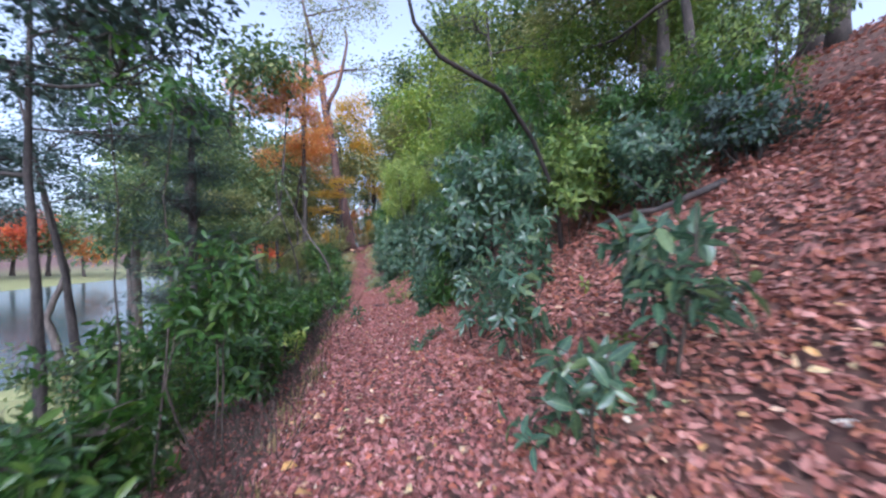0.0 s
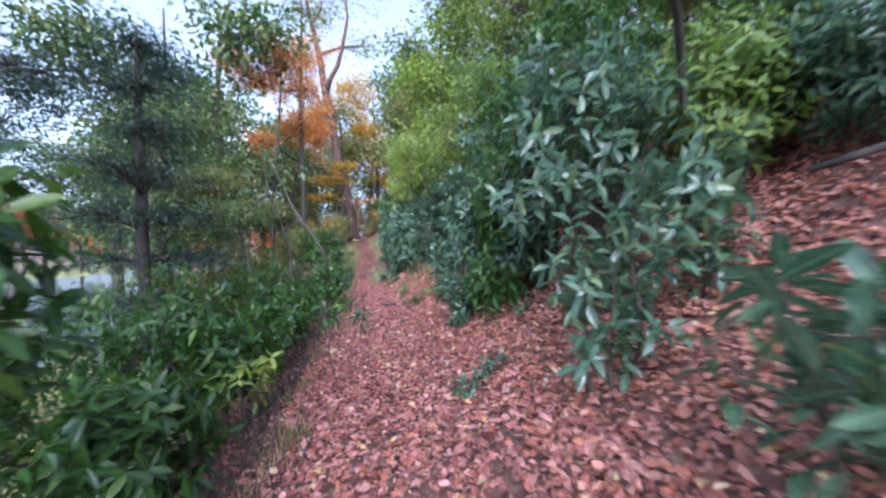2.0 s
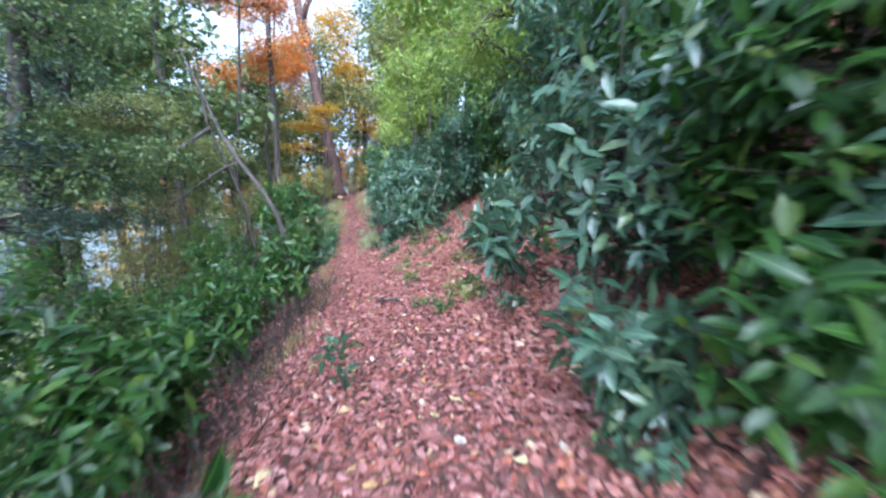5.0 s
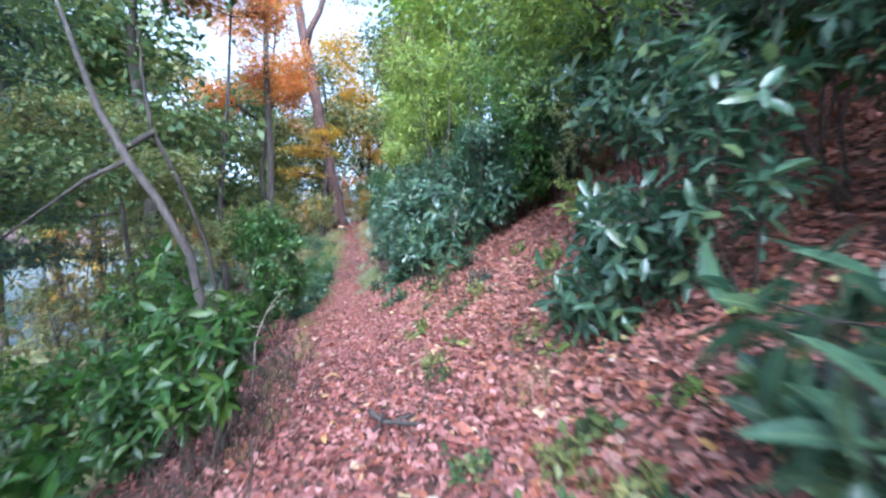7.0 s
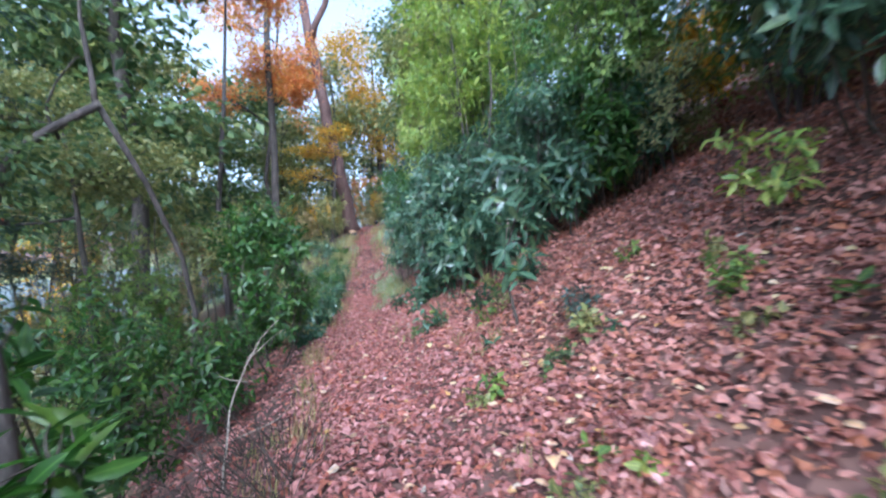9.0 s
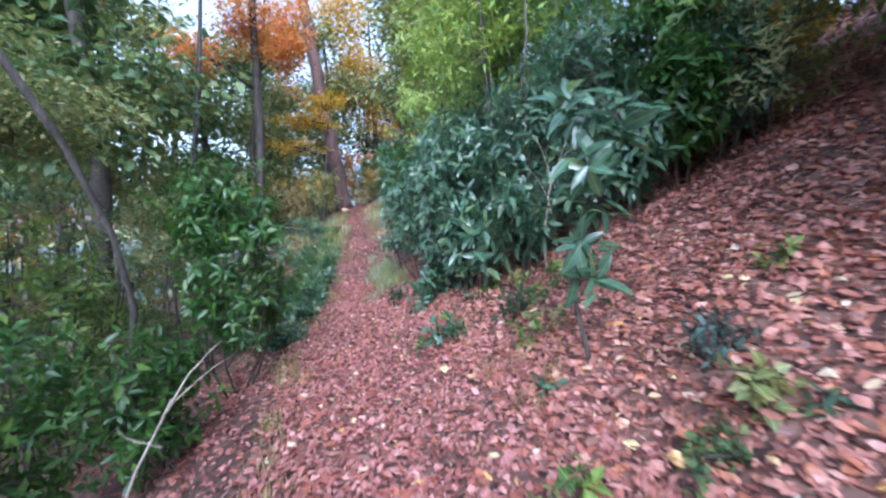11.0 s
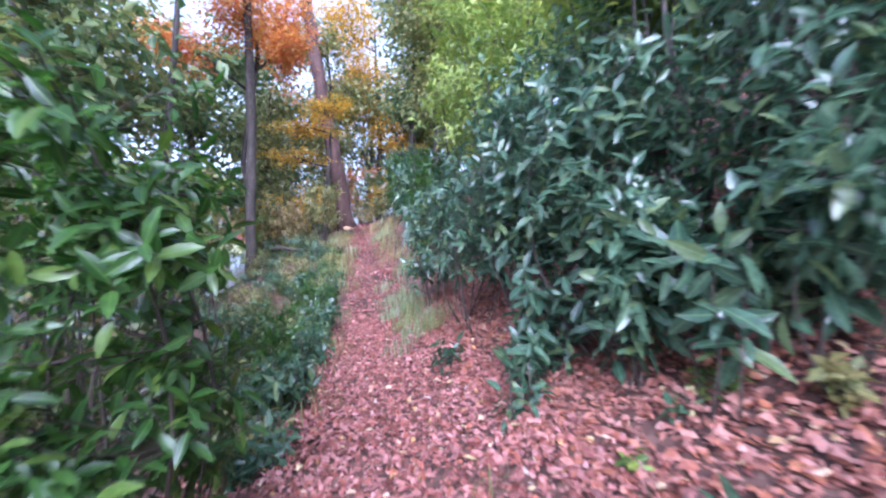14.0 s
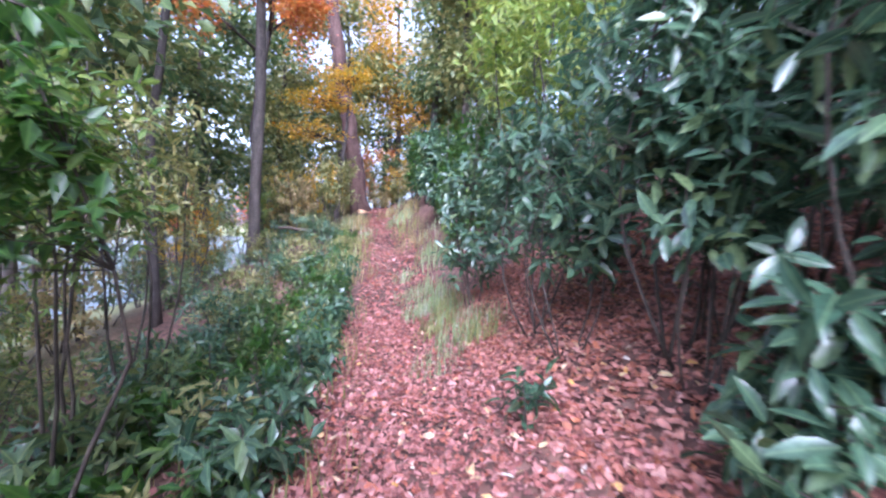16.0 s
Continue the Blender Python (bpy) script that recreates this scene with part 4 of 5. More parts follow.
tree("tree", "evergreen tree leaning over the open slope", 5.8, 15.4, [(0, 0, 0), (-0.5, 0.1, 1.2), (-1.2, 0.0, 2.2), (-1.8, 0, 3.5)], [0.13, 0.1, 0.08, 0.03],
     [(-2.4, -0.6, 1.2, 1.6, 1.4, 1.0, 110, 26), (-0.8, -0.6, 2.2, 1.8, 1.7, 1.1, 120, 26), (-2.8, 0.6, 2.8, 1.9, 1.8, 1.2, 120, 26), (1.4, -1.0, 1.6, 1.8, 1.7, 1.2, 120, 26)], BAMBOO, BARK, leaf=0.15, seed=15, shape=SMALL)
for k, (x, y, h, rad, m) in enumerate([(3.5, 14.7, 3.4, 1.2, BAMBOO), (4.7, 13.3, 3.2, 1.3, OLIVE), (4.7, 17.6, 2.6, 1.0, YELLOW), (6.8, 13.2, 3.2, 1.7, OLIVE), (7.6, 16.6, 4.0, 2.0, WOODS), (9.0, 10.8, 3.0, 1.8, LAUREL), (8.8, 19.5, 4.4, 2.1, BAMBOO)]):
    shrub("shrub", "tall bush with " + tint[m.name] + " high on the slope", x, y, h, (rad, rad), 280, 9, 0.17, m, shape="small", seed=160 + k, low=0.1, stems=6, bark=BARK, thick=0.012, group="bushes on the slope")

shrub("shrub", "evergreen shrub with leaves hanging over the open slope", 2.7, 13.3, 2.3, (1.2, 0.9), 170, 8, 0.16, TEAL, hero=0, seed=170, low=0.25, lean=(-0.55, -0.1), stems=3, thick=0.01)
for k, (x, y, h) in enumerate([(-5.4, 7.2, 3.4), (-5.3, 9.0, 2.8), (-5.9, 11.6, 2.8), (-5.4, 13.4, 2.4), (-5.6, 5.0, 2.6), (-6.8, 15.8, 2.8)]):
    shrub("shrub", "dark leafy shrub low on the bank above the pond", x, y, h, (1.2, 1.2), 180, 8, 0.14, [WOODS, OLIVE, BAMBOO][k % 3], shape="small", seed=180 + k, low=0.05, stems=4, bark=DARK_BARK, group="shrubs above the pond")

for k in range(12):
    r = np.random.default_rng(1450 + k)
    shrub("shrub", "low open shrub with pale green leaves by the pond", -7.6 - r.uniform(0, 3.4), 8.5 + 1.7 * k, r.uniform(1.5, 2.6), (1.1, 1.1), 100, 8, 0.15, [BAMBOO, OLIVE, STRAW, WOODS][k % 4], shape="small", seed=1450 + k, low=0.03, stems=5, bark=BARK, group="shrubs by the pond")
# woods on the hill, beyond the path's end and across the pond
wood = [tree("tree", "woodland tree with dull green and yellowing leaves", 9.0, 14.0, [(0, 0, 0), (0.2, 0, 4), (-0.2, 0.2, 8), (0.1, 0, 12)], [0.22, 0.18, 0.13, 0.05],
             [(0, 0, 5.4, 2.6, 2.6, 1.8, 90, 18), (-1, 0.5, 8.6, 2.6, 2.6, 1.9, 90, 18), (1, -0.5, 11.3, 2.4, 2.4, 1.6, 70, 18)], m, BARK, leaf=0.31, seed=20 + i, limb=0.07, group="woodland trees")
        for i, m in enumerate((OLIVE, WOODS, LIME))]
wood[1].location = (7.5, 20.5, float(land(7.5, 20.5)) - 0.1)
wood[2].location = (2.2, 27.5, float(land(2.2, 27.5)) - 0.1)
# Spots at negative y: unseen trees added behind the start to block low sun.
spots = [(10.4, 12.6, 1), (11.6, 14.6, 0), (-4.5, -5.0, 1), (-7.5, -9.0, 0), (3.5, -7.5, 1), (7.0, -4.0, 1), (11.0, 9.0, 1), (9.6, 12.0, 0), (12.0, 16.0, 1), (-6.5, 44.0, 0), (-9.5, 41.0, 0), (-4.0, 52.0, 1), (0.5, 46.0, 0), (-0.5, 42.0, 1), (4.0, 45.0, 0), (-10.5, 49.0, 1), (-13.5, 54.0, 0), (5.2, 24.0, 1), (9.5, 27.0, 0), (4.4, 32.0, 1), (0.2, 33.0, 0), (8.5, 38.0, 2), (2.2, 41.0, 1), (13.0, 20.0, 1), (12.5, 11.0, 0), (10.5, 5.5, 1), (1.0, 52.0, 0), (-8.0, 53.0, 1),
         (-12.5, 46.0, 1), (-15.5, 40.0, 0), (-11.5, 36.0, 1), (-17.0, 33.0, 1), (-12.0, 28.5, 0), (-9.4, 24.0, 1), (-15.0, 25.0, 1), (-26.0, 42.0, 1), (6.0, 50.0, 0), ]
for k, (x, y, v) in enumerate(spots):
    r = np.random.default_rng(700 + k)
    o = copy_thing(wood[v], pose(x, y, float(land(x, y)) - 0.15, 0, 0, r.uniform(0, 360)))
    s = r.uniform(0.85, 1.3)
    o.scale = (s, s, s * r.uniform(0.95, 1.15))
far = [tree("tree", lab, -62.0, 40.0, [(0, 0, 0), (0.2, 0, 5), (0, 0, 10)], [0.3, 0.25, 0.08],
            [(0, 0, 6.5, 4, 4, 3, 70, 20), (1.5, 2, 8.5, 3, 3, 2.5, 50, 20), (-1.5, -2, 5, 3, 3, 2, 50, 20)], m, BARK, leaf=0.5, seed=40 + i, group="trees across the pond")
       for i, (m, lab) in enumerate(((ORANGE, "orange autumn tree across the pond"), (WOODS, "green tree across the pond"), (RED, "reddish autumn tree across the pond")))]
for k in range(3):
    far[k].location = (-66.0 - 2 * k, 30.0 + 9 * k, float(land(-66, 30 + 9 * k)) - 0.2)
for k in range(24):
    r = np.random.default_rng(800 + k)
    y = 6.0 + 5.2 * k
    x = -66 - r.uniform(0, 16) + max(0, y - 70) * 0.7
    o = copy_thing(far[[0, 1, 2, 1][k % 4]], pose(x, y, float(land(x, y)) - 0.3, 0, 0, r.uniform(0, 360)))
    s = r.uniform(0.8, 1.35)
    o.scale = (s, s, s)
for k in range(18):
    r = np.random.default_rng(900 + k)
    y = 17.5 + 1.1 * k
    x = -6.9 - r.uniform(0, 4.0) - 0.1 * (k % 3)
    shrub("shrub", "straggly woodland shrub with dull green leaves", x, y, r.uniform(3.2, 5.2), (1.6, 1.6), 130, 8, 0.16, [OLIVE, BAMBOO, STRAW, WOODS, OLIVE, YELLOW][k % 6], shape="small", seed=900 + k, low=0.05, stems=5, bark=BARK, group="woodland shrubs")


for k in range(14):
    r = np.random.default_rng(1300 + k)
    y = 31.0 + 1.1 * k
    x = float(np.interp(y, PATH_Y, PATH_X)) + (-1 if k % 3 else 1) * r.uniform(1.6, 5.0)
    shrub("shrub", "thin woodland shrub with yellowing leaves near the path's end", x, y, r.uniform(1.6, 3.6), (1.2, 1.2), 120, 9, 0.2, [YELLOW, OLIVE, STRAW, WOODS][k % 4], shape="small", seed=1300 + k, low=0.2, stems=6, bark=BARK, group="shrubs at the path's end")


for k in range(10):
    r = np.random.default_rng(1400 + k)
    x, y = -10.5 + 1.6 * k, r.uniform(43, 49)
    shrub("shrub", "tall woodland bush closing the view beyond the path", x, y, r.uniform(4, 6.5), (1.9, 1.6), 170, 8, 0.28, [WOODS, YELLOW, OLIVE, WOODS, ORANGE][k % 5], shape="small", seed=1400 + k, low=0.03, stems=5, bark=BARK, group="bushes beyond the path")


for k, (x, y, h) in enumerate([(-3.2, 42.5, 4.2), (-1.7, 42.0, 3.8), (-0.2, 41.0, 4.0), (-6.6, 41.8, 3.4)]):
    shrub("shrub", "leafy woodland bush behind the leaning tree", x, y, h, (1.3, 1.2), 160, 8, 0.24, [WOODS, YELLOW, OLIVE, WOODS][k], shape="small", seed=1500 + k, low=0.02, stems=5, bark=BARK, group="bushes beyond the path")
for k, (x, y, h) in enumerate([(-3.6, 40.6, 1.5), (-2.6, 40.2, 1.7), (-1.7, 39.4, 1.6), (-2.9, 41.6, 3.0), (-4.1, 42.4, 3.4), (-0.9, 38.2, 1.8), (-5.4, 40.6, 1.6)]):
    shrub("shrub", "thin brownish undergrowth closing the path's end", x, y, h, (0.8, 0.8), 110, 8, 0.16, [STRAW, OLIVE, WOODS, YELLOW, OLIVE, WOODS, STRAW][k], shape="small", seed=1520 + k, low=0.02, stems=6, bark=BARK, group="bushes beyond the path")
shrub("shrub", "dense evergreen shrub with dark glossy leaves on the bank", -1.85, 11.35, 1.35, (0.36, 0.4), 60, 8, 0.14, LAUREL, hero=96, seed=290, low=0.15, stems=3, thick=0.009, group="shrubs along the bank")
shrub("sapling", "thin sapling with a tuft of bright green leaves", -2.15, 11.8, 1.8, (0.32, 0.3), 12, 7, 0.13, LAUREL, hero=84, seed=173, low=0.7, stems=2, category="sapling", thick=0.008)


# ---- dead wood ----
def dead(name, label, pieces, material, category, seed, at):
    r = np.random.default_rng(seed)
    root = tagged(new(name), label, category)
    root.location = at
    for nm, a, b, r0, r1, mat in pieces:
        part(nm, mesh_of(nm, *tube(bend(a, b, r, 8, 0.06), np.linspace(r0, r1, 8), 8)), mat or material, root)
    return root


zs = float(land(-2.2, 13.6))
dead("dead_branch", "bleached forked dead branch leaning in the shrubs", [("stem", (0, 0, -0.05), (-0.05, 0.75, 0.75), 0.01, 0.007, None), ("twig", (-0.05, 0.7, 0.7), (0.12, 1.0, 1.0), 0.008, 0.003, None),
     ("twig", (-0.05, 0.72, 0.72), (0.2, 0.95, 0.92), 0.006, 0.002, None), ("twig", (-0.03, 0.6, 0.55), (-0.35, 0.75, 0.6), 0.006, 0.002, None), ("twig", (-0.02, 0.3, 0.2), (0.3, 0.7, 0.3), 0.007, 0.002, None)], DEAD, "branch", 5, (-2.25, 13.5, zs))
zt = float(land(0.6, 16.02))
dead("dead_branch", "bare tan twigs standing in the thicket", [("stem", (0, 0, -0.05), (-0.02, -0.05, 0.95), 0.009, 0.007, None), ("twig", (-0.02, -0.05, 0.9), (0.12, -0.1, 1.5), 0.009, 0.004, None), ("twig", (-0.02, -0.05, 0.85), (-0.22, -0.12, 1.35), 0.007, 0.002, None),
     ("twig", (-0.01, -0.03, 0.6), (-0.3, -0.12, 1.05), 0.007, 0.002, None), ("twig", (0.04, -0.06, 1.1), (0.25, -0.12, 1.3), 0.006, 0.002, None)], DEAD, "branch", 15, (0.6, 16.02, zt))
zl = float(land(-5.1, 15.2))
dead("broken_tree", "small grey tree with a drooping limb sawn to a pale end", [("trunk", (0.9, 0.7, -0.3), (0.8, 0.4, 3.0 - zl), 0.034, 0.036, None), ("trunk", (0.8, 0.4, 2.98 - zl), (0.7, 0.3, 4.6 - zl), 0.036, 0.014, None),
     ("limb", (0.82, 0.42, 2.95 - zl), (0.0, 0.0, 1.78 - zl), 0.048, 0.055, None), ("cut_end", (0.005, 0.003, 1.785 - zl), (-0.035, -0.02, 1.73 - zl), 0.064, 0.05, CUT), ("twig", (0.5, 0.25, 2.5 - zl), (1.0, -0.1, 3.3 - zl), 0.02, 0.006, None)], BARK, "tree", 6, (-5.3, 15.3, zl))
zk = float(land(-1.7, 11.5))
stem = tagged(new("leaning_tree"), "bare grey trunk leaning out of the bank shrubs", "tree")
stem.location = (-1.75, 11.5, zk)
lean_line = np.array([(0, 0, -0.1), (-0.15, 0.1, 0.6 - zk), (-0.3, 0.2, 1.15 - zk), (-0.56, 0.31, 1.55 - zk), (-0.82, 0.4, 1.87 - zk), (-1.08, 0.5, 2.28 - zk), (-1.3, 0.62, 2.75 - zk), (-1.7, 0.9, 3.5 - zk)])
part("trunk", mesh_of("trunk", *tube(lean_line, (0.036, 0.034, 0.033, 0.031, 0.03, 0.026, 0.02, 0.01), 8)), BARK, stem)
part("limb", mesh_of("limb", *tube(lean_line[4] + np.array([(0, 0, 0), (-0.3, 0.0, -0.15), (-0.7, 0.05, -0.42), (-1.1, 0.0, -0.75)]), (0.018, 0.015, 0.011, 0.006), 6)), BARK, stem)
z1 = float(land(-0.05, 6.2))
dead("fallen_stick", "short rotten stick lying in the fallen leaves", [("stick", (0, 0, 0.02), (0.3, -0.22, 0.05), 0.025, 0.018, None)], TWIG, "stick", 7, (-0.05, 6.3, z1))
z2 = float(land(-0.45, 11.3))
dead("fallen_stick", "forked stick lying in the fallen leaves", [("stick", (0, 0, 0.02), (0.42, -0.35, 0.06), 0.022, 0.014, None), ("twig", (0.1, -0.08, 0.03), (0.05, -0.4, 0.05), 0.014, 0.006, None), ("twig", (0.2, -0.2, 0.03), (0.5, -0.1, 0.08), 0.012, 0.005, None)], BARK, "stick", 8, (-0.75, 11.6, z2))
zg = float(land(-3.6, 30.0))
dead("fallen_log", "fallen log beside the path", [("log", (0, 0, 0.03), (-2.2, -0.6, 0.0), 0.07, 0.05, None)], TWIG, "log", 9, (-3.75, 30.0, zg))
zu = float(land(-4.25, 36.8))
dead("tree_stump", "low tree stump with orange-brown cut wood", [("trunk", (0, 0, -0.1), (0.02, 0, 0.3), 0.3, 0.26, BARK), ("cut_face", (0.02, 0, 0.295), (0.02, 0, 0.33), 0.255, 0.25, None)], CUT, "stump", 11, (-4.25, 36.8, zu))
za = float(land(2.5, 6.0))
br = tagged(new("leaning_branch"), "dark bent branch arching over the slope", "branch")
br.location = (2.5, 6.0, za)
seg = np.array([(0, 0, -0.1), (-0.15, -0.1, 0.8), (-0.72, -0.78, 2.94 - za), (-1.31, -1.41, 3.34 - za), (-1.78, -1.86, 3.33 - za), (-2.11, -2.13, 3.36 - za), (-2.36, -2.31, 3.57 - za), (-2.48, -2.50, 3.95 - za)])
part("branch", mesh_of("branch", *tube(seg, (0.036, 0.034, 0.031, 0.03, 0.027, 0.024, 0.019, 0.011), 7)), DARK_BARK, br)


zd = float(land(3.3, 4.6))
dead("fallen_branch", "dark dead branch lying across the upper slope", [("branch", (0.5, -0.25, float(land(3.8, 4.35)) - zd + 0.06), (-0.75, 0.35, float(land(2.55, 4.95)) - zd + 0.35), 0.045, 0.025, None), ("twig", (-0.2, 0.1, 0.2), (-0.7, -0.1, 0.45), 0.014, 0.005, None)], DARK_BARK, "branch", 62, (3.3, 4.6, zd))


# ---- grass, fallen leaves ----
def tuft(name, label, x, y, n, length, material, seed, wide=0.22):
    r = np.random.default_rng(seed)
    root = tagged(new(name), label, "grass", "grass tufts")
    z0 = float(land(x, y))
    root.location = (x, y, z0)
    a, q = r.uniform(0, 6.28, n), wide * np.sqrt(r.uniform(0, 1, n))
    pos = np.stack([q * np.cos(a), q * np.sin(a), np.zeros(n)], 1)
    pos[:, 2] = land(x + pos[:, 0], y + pos[:, 1]) - z0 - 0.01
    al = np.stack([np.cos(a) * r.uniform(0.1, 0.8, n), np.sin(a) * r.uniform(0.1, 0.8, n), np.ones(n)], 1)
    nm = np.stack([np.cos(a), np.sin(a), -0.2 + 0 * a], 1)
    part("foliage", mesh_of("foliage", *scatter(BLADE, pos, al, nm, length * r.uniform(0.5, 1.2, n))), material, root, kind="stuff")


for k in range(22):
    r = np.random.default_rng(1000 + k)
    y = r.uniform(20.5, 26.5)
    x = float(np.interp(y, PATH_Y, PATH_X)) + r.uniform(0.3, 1.1)
    tuft("grass_tuft", "pale green tuft of fine grass at the path's edge", x, y, 90, r.uniform(0.15, 0.28), [FERN, FERN, FERN, OLIVE][k % 4], 1000 + k, 0.28)
for k in range(44):
    r = np.random.default_rng(1700 + k)
    y = r.uniform(17.5, 34)
    x = float(np.interp(y, PATH_Y, PATH_X)) - r.uniform(0.65, 3.2)
    tuft("grass_tuft", "dry straw-coloured grass on the bank beside the path", x, y, 46, r.uniform(0.14, 0.22) + 0.012 * (y - 17), [OLIVE, STRAW, OLIVE][k % 3], 1700 + k, 0.45)
for k in range(34):
    r = np.random.default_rng(1750 + k)
    y = r.uniform(24.5, 38)
    x = float(np.interp(y, PATH_Y, PATH_X)) + (r.uniform(0.45, 1.5) if k % 2 else -r.uniform(0.5, 1.4))
    tuft("grass_tuft", "dry straw-coloured grass on the bank beside the path", x, y, 60, r.uniform(0.25, 0.5), [STRAW, OLIVE, FERN][k % 3], 1750 + k, 0.5)
for k in range(30):
    r = np.random.default_rng(1800 + k)
    y = r.uniform(2, 17)
    x = float(np.interp(y, PATH_Y, PATH_X)) - r.uniform(0.62, 1.0)
    tuft("grass_tuft", "thin dry tuft of grass in the fallen leaves", x, y, 30, 0.16, [STRAW, OLIVE][k % 2], 1800 + k, 0.16)
for k in range(22):
    r = np.random.default_rng(1100 + k)
    y = r.uniform(9, 17)
    x = float(np.interp(y, PATH_Y, PATH_X)) + (r.uniform(0.45, 1.3) if k % 2 else -r.uniform(0.5, 0.9))
    tuft("grass_tuft", "thin dry tuft of grass in the fallen leaves", x, y, 26, 0.13, OLIVE if k % 3 else STRAW, 1100 + k, 0.12)
for k in range(46):
    r = np.random.default_rng(1900 + k)
    y = r.uniform(9.6, 17) if k % 4 else r.uniform(4, 9)
    x = float(np.interp(y, PATH_Y, PATH_X)) + r.uniform(0.55, 2.3)
    shrub("sprig", "low grey-green sprig growing through the fallen leaves", x, y, r.uniform(0.16, 0.3), (0.17, 0.17), int(r.integers(7, 14)), 6, r.uniform(0.05, 0.08), [TEAL, OLIVE, WOODS, BAMBOO][k % 4], shape="wide", seed=1900 + k, low=0.15, stems=2, category="seedling", group="sprigs in the litter", thick=0.004)


def brush(x, y, n, seed):
    """Thin bare twigs tangled under the bank shrubs."""
    r = np.random.default_rng(seed)
    root = tagged(new("brushwood"), "tangle of thin dark dead twigs under the bank shrubs", "twigs", "brushwood along the path")
    z0 = float(land(x, y))
    root.location = (x, y, z0)
    pieces = []
    for _ in range(n):
        a = np.array([r.normal(0, 0.2), r.uniform(-0.45, 0.45), 0.0])
        a[2] = float(land(x + a[0], y + a[1])) - z0 - 0.02
        b = a + np.array([r.normal(-0.05, 0.2), r.normal(0, 0.25), r.uniform(0.12, 0.55)])
        pieces.append(tube(bend(a, b, r, 4, 0.1), (0.005, 0.004, 0.003, 0.0015), 3, False))
    part("twig_tangle", mesh_of("twig_tangle", *merge(pieces)), TWIG, root, kind="stuff")


for k in range(14):
    r = np.random.default_rng(1600 + k)
    y = 2.6 + 0.85 * k
    brush(float(np.interp(y, PATH_Y, PATH_X)) - r.uniform(0.85, 1.25), y, 70, 1600 + k)
for k in range(26):
    r = np.random.default_rng(1200 + k)
    y = r.uniform(1.5, 20)
    d = r.uniform(0.75, 2.4)
    x = float(np.interp(y, PATH_Y, PATH_X)) + d
    shrub("seedling", "small seedling with a few fresh leaves in the fallen leaves", x, y, 0.16, (0.1, 0.1), 3, 5, 0.085, [BAMBOO, TEAL, BAMBOO, LIME, TEAL][k % 5], shape="oval", hero=15, seed=1200 + k, low=0.4, stems=1, category="seedling", group="seedlings in the litter", thick=0.004)


def litter(n, x0, x1, y0, y1, seed, size, lift=0.03, by_side=True):
    r = np.random.default_rng(seed)
    y = r.uniform(y0, y1, n)
    d = r.uniform(x0, x1, n)
    x = d + (np.interp(y, PATH_Y, PATH_X) if by_side else 0)
    e = 0.05
    z = land(x, y)
    nrm = np.stack([-(land(x + e, y) - z) / e, -(land(x, y + e) - z) / e, np.ones(n)], 1)
    nrm = unit(nrm) + r.normal(0, 0.38, (n, 3))
    pos = np.stack([x, y, z + r.uniform(0.003, lift, n)], 1)
    return pos, r.normal(0, 1, (n, 3)) * np.array([1, 1, 0.25]), nrm, size * r.uniform(0.55, 1.3, n), r


shape = dry_leaf(0.62, 0.1)


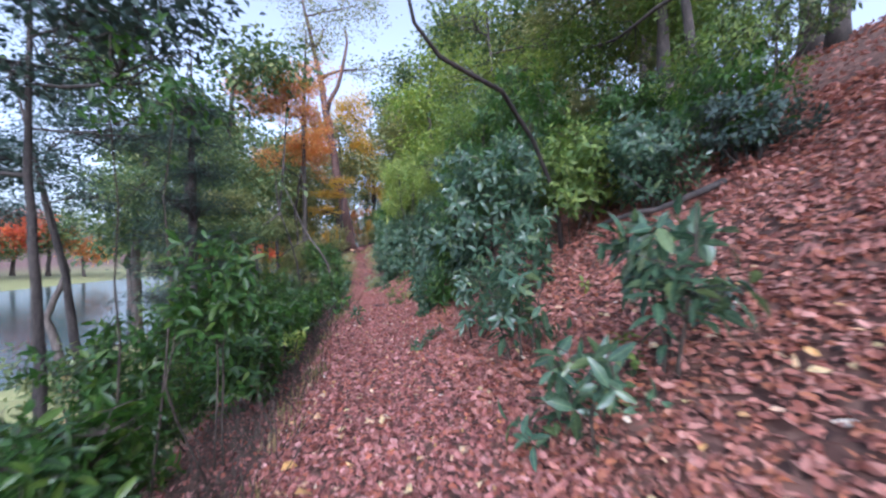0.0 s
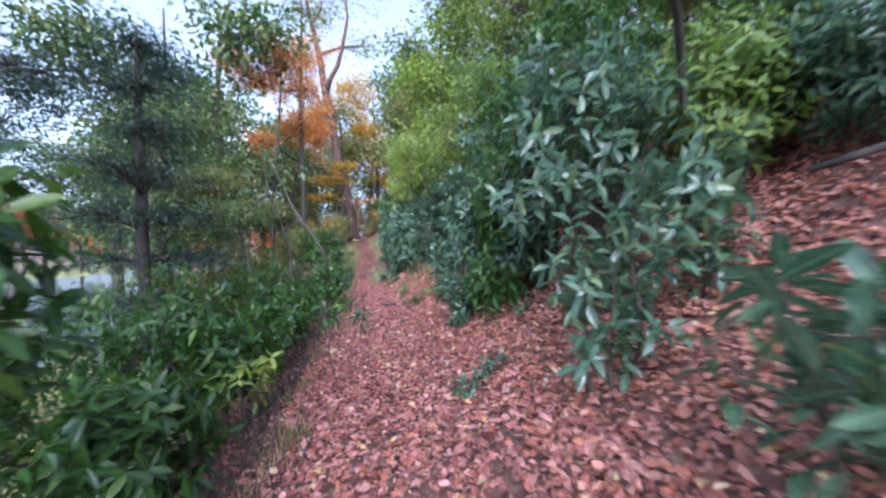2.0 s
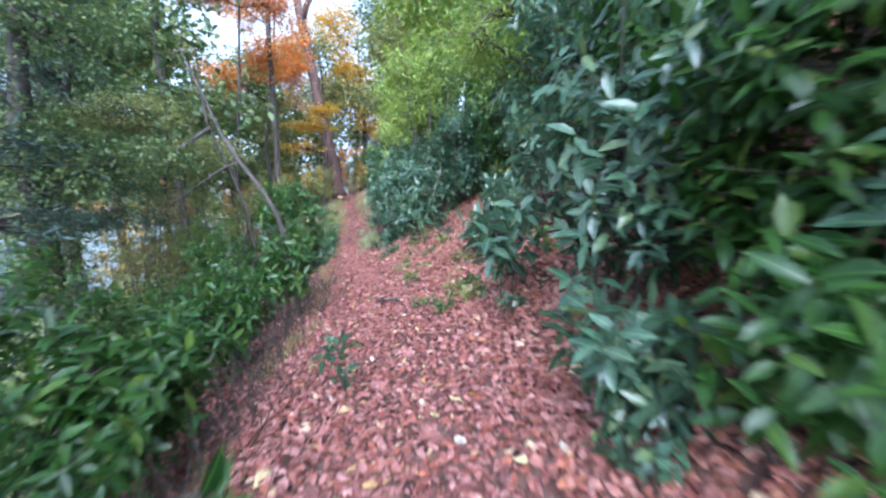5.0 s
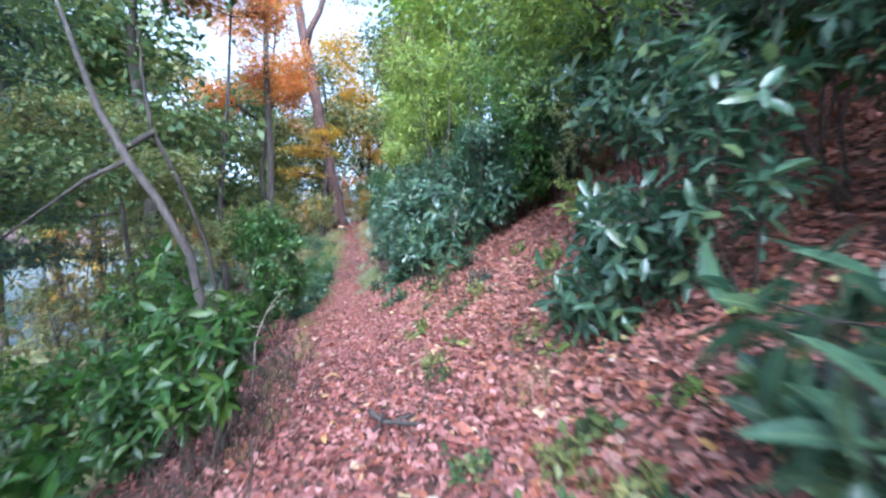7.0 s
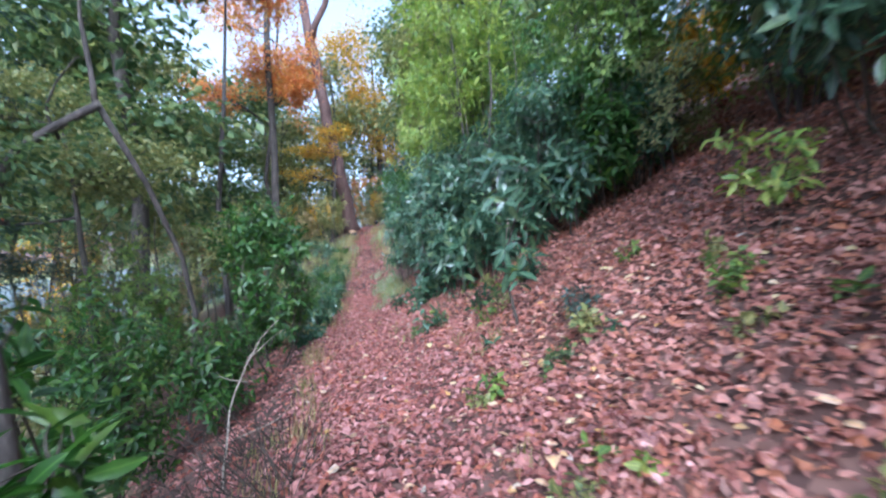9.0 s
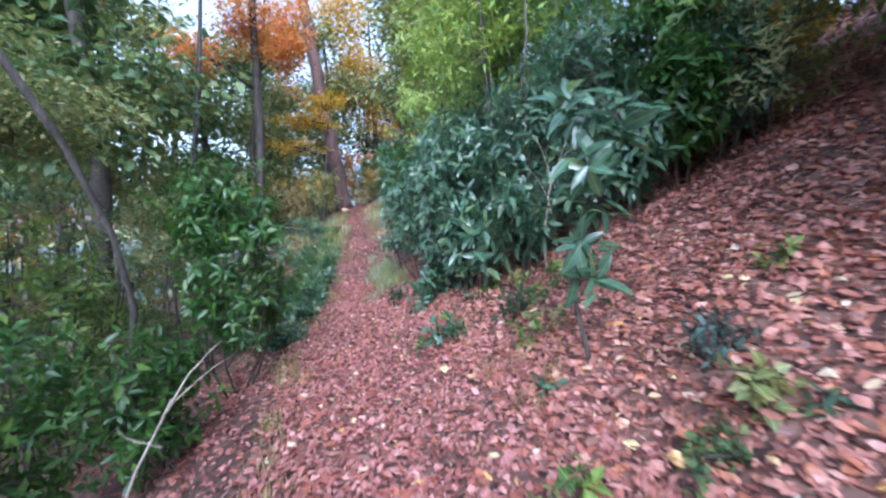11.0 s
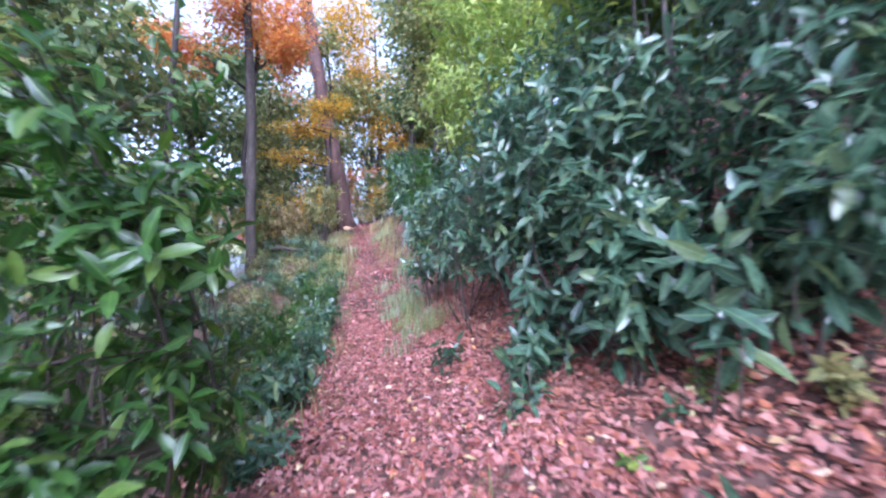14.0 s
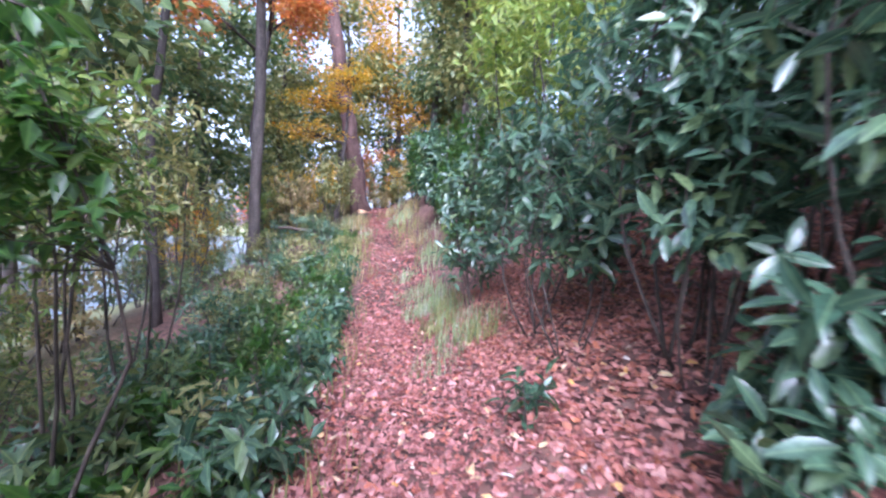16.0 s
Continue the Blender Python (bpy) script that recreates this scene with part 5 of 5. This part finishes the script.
def carpet(name, label, beds, material):
    vs, fs, us, o = [], [], [], 0
    for fine, bed in beds:
        pos, al, nm, sz, r = bed
        v, f, u = scatter(shape if fine else fleck(0.55), pos, al, nm, sz, 0.05, r)
        vs.append(v), fs.append(f + o), us.append(u)
        o += len(v)
    part(name, mesh_of(name, np.vstack(vs), np.vstack(fs), np.vstack(us), smooth=False), material, ground, label, kind="stuff")


carpet("leaf_litter", "reddish brown fallen leaves on the path",
       [(True, litter(52000, -0.85, 1.1, 0.8, 23, 1, 0.064)), (True, litter(5000, -1.6, -0.8, 0.8, 20, 11, 0.07)), (False, litter(5000, -3.2, -1.3, 0, 17.5, 3, 0.085)), (False, litter(8000, -0.6, 0.9, 22.5, 44, 4, 0.1))], LITTER)
carpet("slope_litter", "orange-brown fallen leaves on the slope",
       [(True, litter(46000, 0.8, 2.5, 0.8, 23, 12, 0.066)), (True, litter(32000, 2.4, 4.4, 0.8, 22, 2, 0.076)), (False, litter(24000, 4.2, 7.0, 0.8, 20, 7, 0.1)), (False, litter(9000, -2.0, 5.0, -4, 0.9, 8, 0.09)), (False, litter(9000, 6.5, 14, 0, 26, 5, 0.13))], SLOPE_LITTER)
pos, al, nm, sz, r = litter(2600, -0.9, 2.6, 0.5, 22, 6, 0.07, 0.035)
part("pale_leaves", mesh_of("pale_leaves", *scatter(shape, pos, al, nm, sz, 0.05, r), smooth=False), PALE, ground, "pale and yellow fallen leaves", kind="stuff")
fallen = []
for i in range(6):
    v, f, u = dry_leaf(0.45 + 0.07 * i, 0.05 + 0.04 * i)
    me = mesh_of("fallen_leaf", v + np.random.default_rng(i).normal(0, 0.04, v.shape), f, u, smooth=False)
    me.materials.append(PALE if i == 5 else LITTER)
    fallen.append(me)
pos, al, nm, sz, r = litter(300, -0.7, 1.2, 1.5, 19, 9, 0.1, 0.05)
yv = unit(al)
xv = unit(np.cross(yv, nm))
zv = np.cross(xv, yv)
for i in range(300):
    s = float(sz[i])
    ob = new("fallen_leaf", fallen[i % 6])
    ob.parent = ground
    ob.matrix_basis = Matrix(((xv[i, 0] * s, yv[i, 0] * s, zv[i, 0] * s, pos[i, 0]), (xv[i, 1] * s, yv[i, 1] * s, zv[i, 1] * s, pos[i, 1]), (xv[i, 2] * s, yv[i, 2] * s, zv[i, 2] * s, pos[i, 2]), (0, 0, 0, 1)))
